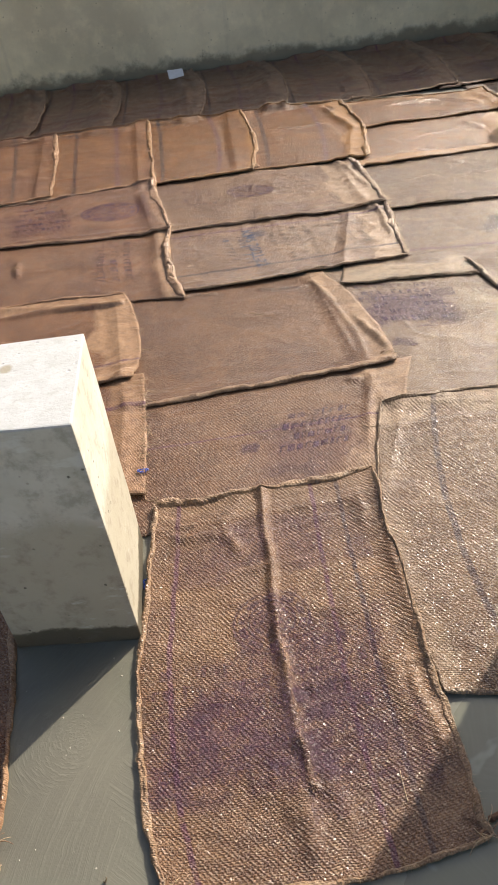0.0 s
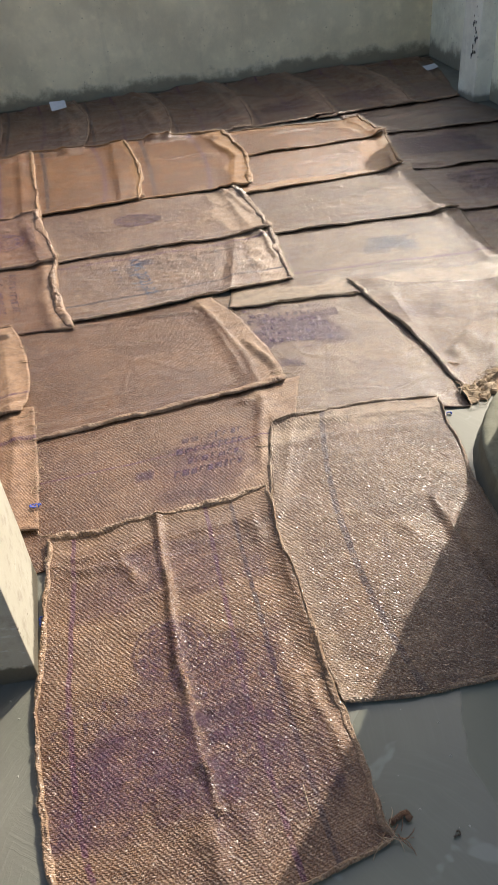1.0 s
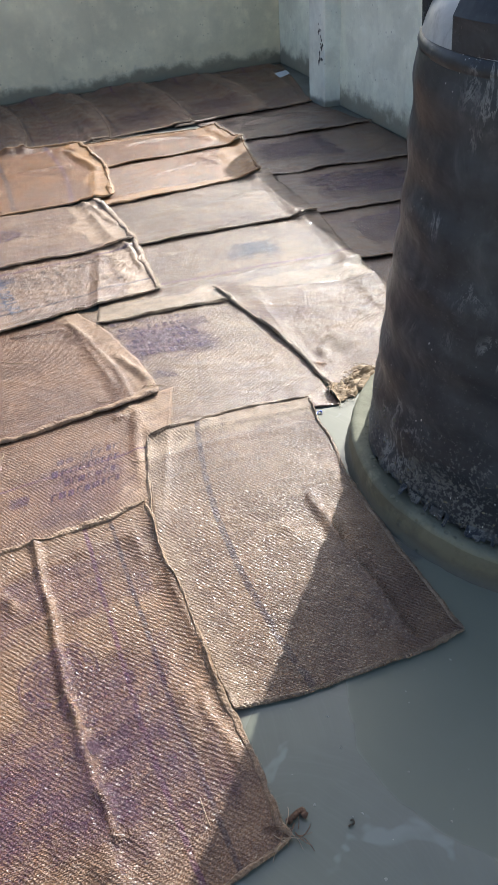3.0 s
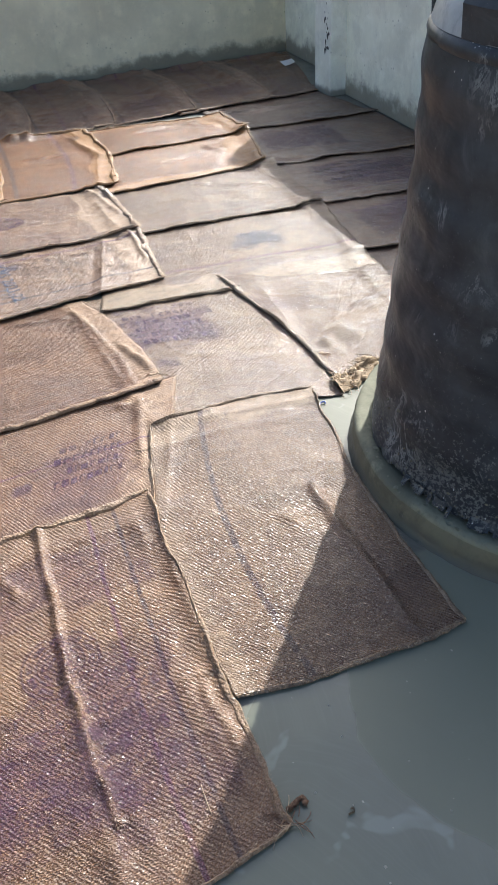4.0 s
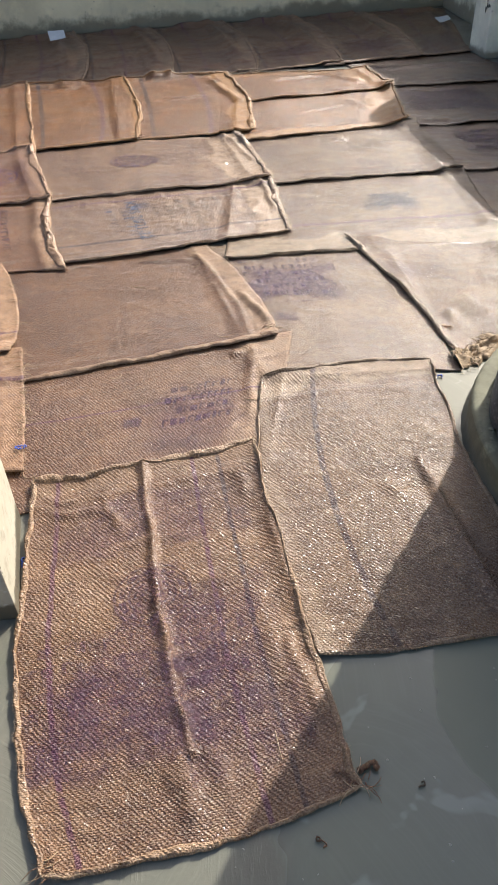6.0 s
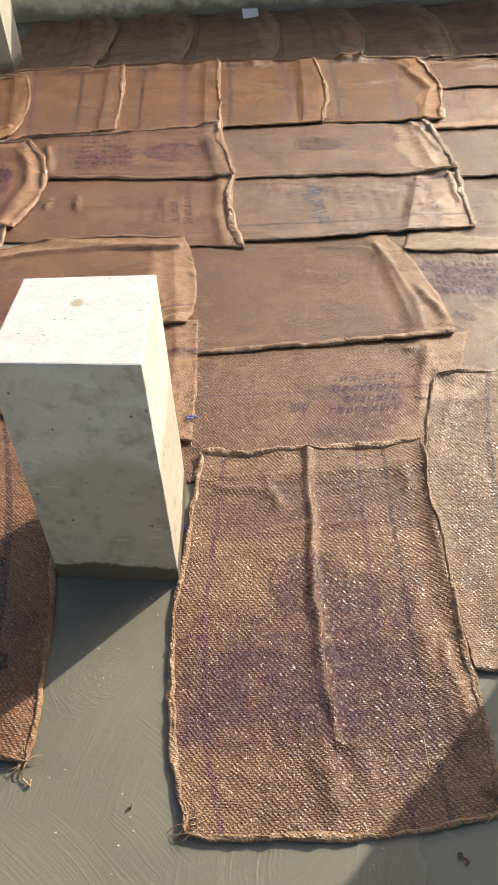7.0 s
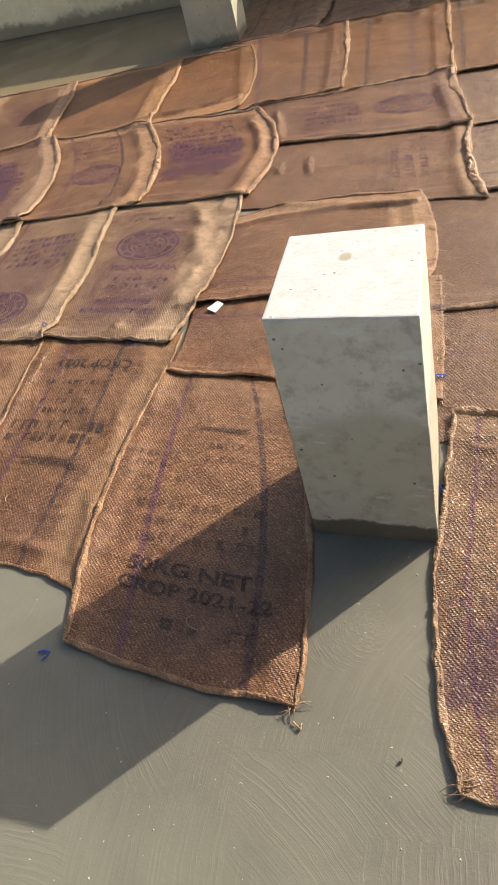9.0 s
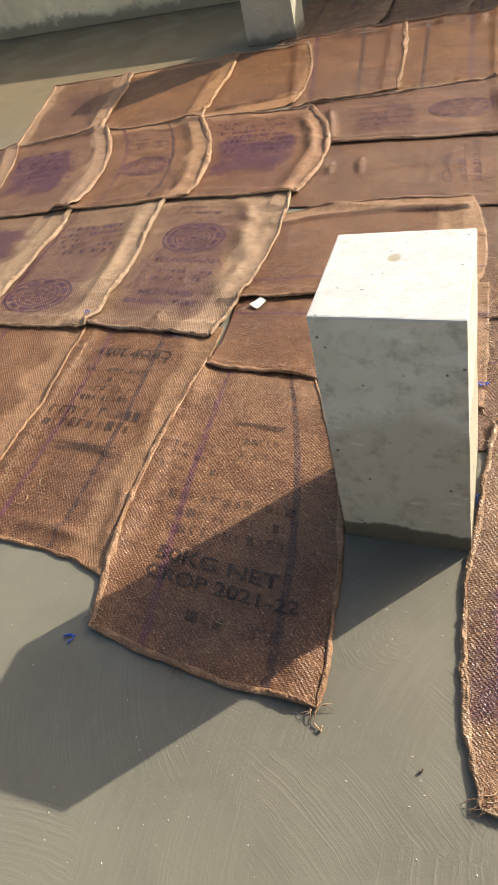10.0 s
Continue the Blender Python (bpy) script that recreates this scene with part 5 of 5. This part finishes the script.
side_sack = Sack(((-3.25, 2.80), (-2.70, 2.85), (-2.95, 3.73), (-3.50, 3.70)), (0, 0, 0, 0), (0, 0.05, 0, 0), "RT", (1.0, 0.9, 0.85), 0.6, 0.05, (("R", 0.10, 0.7),), label="brown jute sack with a pale edge", rope=0.0062)

front = Sack(((-0.157, 0.632), (0.389, 0.678), (0.371, 1.625), (-0.206, 1.585)), (0, 0, 0, 0), (0.022, 0.0, -0.012, 0.046), "tRBL", (0.86, 0.76, 0.67), 1.0, 0.07, (("T", 0.06, 0.3),), stripes=(0.116, 0.182, -0.220), film=0.48, shine=0.34, band=0.65, label="coarse brown jute sack with faded purple print", fine=2, sag=0.6, fringe=600, rope=0.0060,
             folds=((-0.015, 0.49, -0.005, 0.10, 0.016, 0.0095), (-0.005, 0.10, 0.008, -0.15, 0.018, 0.0090), (0.008, -0.15, 0.024, -0.335, 0.016, 0.0090), (-0.012, -0.30, -0.028, -0.48, 0.011, 0.020), (0.36, -0.05, 0.42, -0.40, 0.007, 0.02), (-0.40, 0.37, -0.20, 0.36, 0.009, 0.010), (-0.20, 0.39, -0.13, 0.28, 0.010, 0.013), (0.40, 0.42, 0.42, 0.30, 0.008, 0.02), (0.42, -0.12, 0.45, -0.36, 0.012, 0.014), (-0.07, -0.33, 0.0, -0.46, 0.008, 0.016), (0.06, -0.28, 0.11, -0.44, 0.007, 0.018)))
front.patch(-0.06, -0.20, 0.44, 0.26, INK_PURPLE, 0)
front.patch(-0.03, -0.08, 0.30, 0.16, INK_PURPLE, 0)
front.patch(-0.11, -0.215, 0.34, 0.20, INK_PURPLE, 0, "smeared purple ink block")
front.patch(0.12, -0.16, 0.24, 0.44, INK_PURPLE, 0)
front.patch(0.0, 0.28, 0.46, 0.20, INK_PURPLE, 0)
front.lines(-0.10, -0.19, 0.33, 6, INK_PURPLE, 0, 0.030, 0.046, 25)
front.seal(-0.012, 0.060, 0.082, INK_PURPLE, 5, 1.0)
front.patch(-0.012, 0.060, 0.17, 0.15, INK_PURPLE, 5)
front.lines(0.09, -0.16, 0.16, 5, INK_PURPLE, 0, 0.034, 0.052, 28)
front.tuft(-0.48, -0.49, 0.045, 64, 6, 0.0024)
front.tuft(0.50, -0.49, 0.050, 65, 5, 0.0024)
front.threads(1)
code_sack.tuft(0.47, -0.25, 0.040, 66, 4, 0.0018)
code_sack.tuft(0.40, 0.43, 0.040, 67, 4, 0.0020)
code_sack.threads(3)
for k, v in enumerate((0.42, 0.30, 0.22, 0.10, -0.02, -0.12, -0.22)):
    under_block.tuft(0.495, v, 0.045, 80 + k, 3, 0.0018, 0.15)
for k, v in enumerate((0.38, 0.22, 0.02, -0.2)):
    brown_wide.tuft(0.495, v, 0.035, 90 + k, 2, 0.0018, 0.15)
brown_high.tuft(0.48, -0.42, 0.050, 68, 5, 0.0024)
brown_high.tuft(-0.2, 0.40, 0.045, 71, 5, 0.0018)
middle_low.tuft(-0.33, 0.3, 0.030, 72, 4, 0.0014)
seal_sack.tuft(0.08, -0.42, 0.035, 73, 4, 0.0020)
left_low.tuft(-0.33, 0.03, 0.035, 74, 4, 0.0030)
left_low.tuft(-0.195, 0.06, 0.035, 75, 4, 0.0030)
white_wet.tuft(-0.42, -0.32, 0.045, 76, 5, 0.0035)
row_b.tuft(0.49, -0.47, 0.050, 77, 5, 0.0040)


# ---------------------------------------------------------------- water tank on its plinth
def lathe(profile, n, wobble=0.0, seed=0):
    verts, faces = [], []
    m = len(profile)
    for i in range(n):
        a = 2 * math.pi * i / n
        for k, (r, z) in enumerate(profile):
            d = wobble * noise.noise(Vector((2.2 * math.cos(a) + seed, 2.2 * math.sin(a), z * 5)))
            verts.append(((r + d) * math.cos(a), (r + d) * math.sin(a), z))
    for i in range(n):
        j = (i + 1) % n
        for k in range(m - 1):
            faces.append((i * m + k, j * m + k, j * m + k + 1, i * m + k + 1))
    return verts, faces


def rough_ring(profile, n, amount, seed):
    """A turned ring with a chipped, hand-laid surface."""
    v, f = lathe(profile, n, 0.008, seed)
    out = []
    for x, y, z in v:
        p = Vector((x, y, z))
        d = noise.noise(p * 26.0) * amount + noise.noise(p * 70.0) * 0.5 * amount
        r = max(math.hypot(x, y), 1e-6)
        out.append((x + x / r * d, y + y / r * d, max(0.0, z + 0.7 * d) if z > 0.005 else z))
    return out, f


plinth = new("tank_plinth")
plinth.matrix_basis = pose(1.475, 1.372, 0)
tagged(plinth, "low round cement plinth with a rough crusted rim", "plinth")
mesh_object("drum", *rough_ring([(0.545, 0.072), (0.549, 0.055), (0.550, 0.030), (0.553, 0.012), (0.562, 0.0)], 300, 0.0022, 3), PLINTH, plinth, True, "dark damp cement side")
mesh_object("rim", *rough_ring([(0.0, 0.074), (0.40, 0.074), (0.46, 0.074), (0.485, 0.076), (0.505, 0.080), (0.525, 0.083), (0.538, 0.081), (0.545, 0.072), (0.544, 0.060)], 300, 0.0030, 3), RIM, plinth, True, "crusted grey-green cement rim")
for i in range(26):
    a = radians(140 + 130 * random.Random(i).random())
    r, w = 0.500 + 0.035 * random.Random(i + 99).random(), 0.003 + 0.006 * random.Random(i + 7).random() ** 2
    bm = bmesh.new()
    bmesh.ops.create_icosphere(bm, subdivisions=1, radius=w)
    for vert in bm.verts:
        vert.co += noise.noise_vector(vert.co * 180 + Vector((i, 0, 0))) * w * 0.5
        vert.co.z *= 0.35
    crumb = part("cement_crumb", bm, RIM, plinth)
    crumb.matrix_basis = pose(r * math.cos(a), r * math.sin(a), 0.082, 0, 0, 40 * i)

profile = []
for i in range(60):
    k = i / 59
    z = 0.0 + 0.965 * k
    r = 0.487 - 0.060 * min(1.0, k / 0.80)
    rib = math.sin(z * 2 * math.pi / 0.125)
    r += 0.0034 * rib
    profile.append((r, z))
shell_v, shell_f = lathe(profile, 320, 0.010, 8)
rnd = random.Random(4)
m = len(profile)
for i in range(320):
    a = 2 * math.pi * i / 320
    jag = max(0.0, 0.022 * noise.noise(Vector((9 * math.cos(a), 9 * math.sin(a), 0.3))) + 0.018 * noise.noise(Vector((40 * math.cos(a), 40 * math.sin(a), 0.7)))) + 0.006 * rnd.random() ** 2
    for k in range(m):
        x, y, z = shell_v[i * m + k]
        d = 0.0035 * noise.noise(Vector((x * 11, y * 11, z * 17))) + 0.0015 * noise.noise(Vector((x * 30, y * 30, z * 40)))
        s = 1 + d / 0.46
        shell_v[i * m + k] = (x * s, y * s, z + (jag if k == 0 else max(0.0, jag - 0.012) if k == 1 else 0.0))
tank = new("water_tank")
tank.matrix_basis = pose(1.465, 1.372, 0.079)
tagged(tank, "black ribbed plastic water tank, scuffed and specked with cement", "water tank")
shell = mesh_object("shell", shell_v, shell_f, TANK, tank)
mesh_object("shoulder_ring", *lathe([(0.415, 0.955), (0.4245, 0.962), (0.4270, 0.973), (0.4235, 0.985), (0.412, 0.994)], 120, 0.002, 2), TANK, tank)
dome_v, dome_f = lathe([(0.420, 0.990), (0.414, 1.010), (0.405, 1.032), (0.380, 1.070), (0.330, 1.100), (0.255, 1.120), (0.200, 1.127)], 240, 0.002, 5)
dome = mesh_object("dome", dome_v, dome_f, TANK_TOP, tank, True, "black plastic dome, its sun glare painted pale")
for k in range(6):
    rows = []
    for a in np.linspace(radians(178 + 60 * k), radians(205 + 60 * k), 10):
        for r, z in ((0.404, 0.972), (0.420, 0.990), (0.424, 1.045), (0.398, 1.098), (0.345, 1.132), (0.262, 1.152), (0.215, 1.150), (0.205, 1.118)):
            rows.append((r * math.cos(a), r * math.sin(a), z))
    f = [(i * 8 + j, (i + 1) * 8 + j, (i + 1) * 8 + j + 1, i * 8 + j + 1) for i in range(9) for j in range(7)]
    f += [tuple(range(8))[::-1], tuple(72 + j for j in range(8))]
    mesh_object("dome_rib", rows, f, TANK, dome, False, "raised black rib")
neck = mesh_object("neck", *lathe([(0.205, 1.120), (0.205, 1.180), (0.198, 1.187), (0.0, 1.187)], 60), TANK, tank)
mesh_object("lid", *lathe([(0.222, 1.177), (0.228, 1.185), (0.228, 1.217), (0.215, 1.230), (0.0, 1.240)], 60), TANK, neck)
# torn shreds of the shell's lip hanging over the rim
for i in range(46):
    a0 = radians(185 + 95 * rnd.random())
    wide_flap, drop, out = 0.010 + 0.035 * rnd.random() ** 2, 0.006 + 0.020 * rnd.random(), 0.004 + 0.018 * rnd.random()
    bm = bmesh.new()
    rows = []
    for k in range(5):
        a1 = a0 + (k / 4 - 0.5) * wide_flap / 0.49
        tip = drop * rnd.uniform(0.1, 1.0) * (1 - abs(k / 2 - 1) * 0.5)
        rows.append([bm.verts.new(((0.4885 + out * f) * math.cos(a1 + 0.01 * f * rnd.uniform(-1, 1)), (0.4885 + out * f) * math.sin(a1), max(0.0035, 0.030 - (0.014 + tip) * f))) for f in (0.0, 0.5, 1.0)])
    for k in range(4):
        for f in range(2):
            bm.faces.new((rows[k][f], rows[k + 1][f], rows[k + 1][f + 1], rows[k][f + 1]))
    ext = bmesh.ops.extrude_face_region(bm, geom=bm.faces[:])
    for g in ext["geom"]:
        if isinstance(g, bmesh.types.BMVert):
            g.co.z += 0.0016
    part("torn_lip", bm, TANK, shell)
# ragged scraps of cement skin hanging at the foot of the shell
for i in range(130):
    a = math.pi * (0.90 + 0.62 * rnd.random())
    r = 0.490 + 0.003 * rnd.random()
    w, z = 0.002 + 0.007 * rnd.random() ** 2, 0.004 + 0.22 * rnd.random() ** 2
    bm = bmesh.new()
    ring = []
    for k in range(6):
        b = 2 * math.pi * k / 6 + rnd.random() * 0.6
        da, dz = math.cos(b) * w * rnd.uniform(0.3, 1.0) / r, math.sin(b) * w * rnd.uniform(0.2, 0.7)
        ring.append(bm.verts.new(((r - 0.02 * max(z, 0)) * math.cos(a + da), (r - 0.02 * max(z, 0)) * math.sin(a + da), max(0.001, z + dz))))
    mid = bm.verts.new(((r + 0.003) * math.cos(a), (r + 0.003) * math.sin(a), z))
    for k in range(6):
        bm.faces.new((ring[k], ring[(k + 1) % 6], mid))
    part("cement_fleck", bm, PLINTH, shell)


# paint and plaster broken away along the pillar's edge
rnd = random.Random(9)
for i in range(16):
    y, z, w = 4.885 + 0.07 * rnd.random(), 0.26 + 0.30 * rnd.random(), 0.006 + 0.012 * rnd.random()
    bm = bmesh.new()
    ring = [bm.verts.new((2.4375, y + w * rnd.uniform(0.3, 1.0) * math.cos(a * math.pi / 4), z + 1.4 * w * rnd.uniform(0.3, 1.0) * math.sin(a * math.pi / 4))) for a in range(8)]
    mid = bm.verts.new((2.4355, y, z))
    for k in range(8):
        bm.faces.new((ring[(k + 1) % 8], ring[k], mid))
    part("spalled_patch", bm, SPALL, right_pillar)


# ---------------------------------------------------------------- small things
def paper(x, y, z, w, d, turn, tilt, label):
    bm = bmesh.new()
    n = 6
    grid = [[bm.verts.new(((i / n - 0.5) * w, (j / n - 0.5) * d * (1 - 0.25 * i / n), 0.10 * d * abs(i / n - 0.4) + 0.05 * d * (j / n) ** 2)) for j in range(n + 1)] for i in range(n + 1)]
    for i in range(n):
        for j in range(n):
            bm.faces.new((grid[i][j], grid[i + 1][j], grid[i + 1][j + 1], grid[i][j + 1]))
    ext = bmesh.ops.extrude_face_region(bm, geom=bm.faces[:])
    for e in ext["geom"]:
        if isinstance(e, bmesh.types.BMVert):
            e.co.z += 0.0008
    ob = part("paper_scrap", bm, PAPER)
    ob.matrix_basis = pose(x, y, z, tilt, 0, turn)
    return tagged(ob, label, "paper", "scraps of paper")


def cloth_height(x, y):
    return float(GROUND[int((x - X0) / STEP), int((y - Y0) / STEP)])


paper(-0.195, 5.98, cloth_height(-0.195, 5.98) + 0.022, 0.11, 0.08, 10, 35, "white paper scrap lying at the foot of the parapet")
paper(2.50, 5.72, cloth_height(2.50, 5.72) + 0.02, 0.12, 0.06, 25, 20, "white paper scrap lying near the corner")
paper(-1.006, 2.122, cloth_height(-1.006, 2.122) + 0.005, 0.050, 0.036, 62, 9, "white paper scrap caught under the sack hem")


def tangle(name, x, y, z, size, loops, radius, mat, seed, label, category):
    r = random.Random(seed)
    pts, a = [], r.uniform(0, 6.3)
    px, py = -0.5 * size, 0.0
    for k in range(16 * loops):
        a += r.uniform(-0.9, 0.9)
        px, py = px + size / 9 * math.cos(a), py + size / 9 * math.sin(a)
        px, py = max(-size, min(size, px)), max(-size * 0.5, min(size * 0.5, py))
        pts.append((px, py, radius + 0.006 * abs(math.sin(k * 0.9))))
    v, f, _ = tube(pts, np.full(len(pts), radius), 5, seed)
    ob = mesh_object(name, v, f, mat)
    ob.matrix_basis = pose(x, y, z, 0, 0, r.uniform(0, 180))
    return tagged(ob, label, category)


for k, (x, y, lift, size) in enumerate(((-1.052, 0.804, 0, 0.040), (-0.221, 1.322, 0, 0.016), (-0.249, 1.723, 1, 0.024), (-1.648, 2.063, 1, 0.022), (0.975, 1.800, 1, 0.016))):
    z = cloth_height(x, y) if lift else 0.0
    tangle("plastic_string", x, y, z, size, 2, 0.0016, BLUE_PLASTIC, 20 + k, "tangled scrap of bright blue plastic string", "string")
tangle("twig", 0.515, 0.668, 0, 0.018, 1, 0.0016, TWIG, 31, "short dark twig on the wet cement", "twig")
tangle("twig", -0.268, 0.682, 0, 0.008, 1, 0.0013, TWIG, 33, "small crumb of dry mud and fibre", "debris")
tangle("jute_scrap", 0.305, 0.600, 0, 0.013, 2, 0.0013, ROPE_BROWN, 35, "scrap of brown jute fibre on the wet cement", "scrap")
tangle("jute_scrap", 0.422, 0.708, 0, 0.018, 2, 0.0052, ROPE_BROWN, 36, "frayed brown corner of jute on the cement", "scrap")
tangle("jute_scrap", -0.452, 0.735, 0, 0.022, 2, 0.0016, FIBRE, 38, "frayed threads trailing from a sack corner", "scrap")


def jute_bunch(points, wide, high, seed, label):
    """A torn strip of sacking, rucked up into a bunch, with yarns sticking out."""
    r = np.random.RandomState(seed)
    p = np.asarray(points, float)
    n, m = 36, 13
    k = np.linspace(0, len(p) - 1, n)
    x, y = np.interp(k, np.arange(len(p)), p[:, 0]), np.interp(k, np.arange(len(p)), p[:, 1])
    tx, ty = np.gradient(x), np.gradient(y)
    long = np.hypot(tx, ty)
    verts = []
    for i in range(n):
        for j in range(m):
            f = j / (m - 1) - 0.5
            ruck = n2(i * 0.16, f * 3, seed) + 0.5 * n2(i * 0.4, f * 7, seed + 1)
            w = wide * (0.8 + 0.4 * float(n2(i * 0.3, 0.5, seed + 2)))
            ox, oy = -ty[i] / long[i] * f * w, tx[i] / long[i] * f * w
            z = high * (1 - 4 * f * f) * (0.55 + 0.5 * float(ruck)) + 0.004
            base = cloth_height(x[i] + ox, y[i] + oy)
            verts.append((x[i] + ox + 0.0012 * r.randn(), y[i] + oy + 0.0012 * r.randn(), base + max(0.002, z)))
    faces = [(i * m + j, (i + 1) * m + j, (i + 1) * m + j + 1, i * m + j + 1) for i in range(n - 1) for j in range(m - 1)]
    ob = mesh_object("jute_scrap", verts, faces, RAG)
    tagged(ob, label, "scrap")
    for q in range(80):
        i = r.randint(n * m)
        a, pts, c = r.rand() * 6.3, [], np.array(verts[i]) + (0, 0, 0.002)
        for s in range(7):
            pts.append(tuple(c))
            a += r.randn() * 0.35
            c = c + np.array((0.006 * math.cos(a), 0.006 * math.sin(a), 0.002 - 0.001 * s))
        rope_object("loose_yarn", pts, np.linspace(0.0012, 0.0005, 7), FIBRE, ob, seed + q, 5)
    return ob


jute_bunch(((1.050, 1.868), (1.115, 1.872), (1.165, 1.905), (1.215, 1.955)), 0.075, 0.020, 3, "bunched frayed jute between two sack corners and the plinth")


def grit(many, seed):
    """Specks of cement and fibre strewn over the trowelled floor."""
    r = random.Random(seed)
    verts, faces = [], []
    for _ in range(many):
        x, y = r.uniform(-1.5, 0.9), r.uniform(0.32, 1.25)
        if cloth_height(x, y) > 0.001 or (-0.53 < x < -0.20 and 1.14 < y < 1.50):
            continue
        w, k = r.choice((0.0012, 0.0018, 0.0026)), len(verts)
        for i in range(5):
            a = 2 * math.pi * i / 5 + r.uniform(-0.4, 0.4)
            verts.append((x + w * r.uniform(0.6, 1.5) * math.cos(a), y + w * r.uniform(0.6, 1.5) * math.sin(a), 0.0002))
        verts.append((x, y, w * r.uniform(0.5, 1.1)))
        faces += [(k + i, k + (i + 1) % 5, k + 5) for i in range(5)]
    return tagged(mesh_object("grit", verts, faces, GRIT, None, False), "scattered pale specks of cement grit on the floor", "grit", kind="stuff")


grit(220, 12)
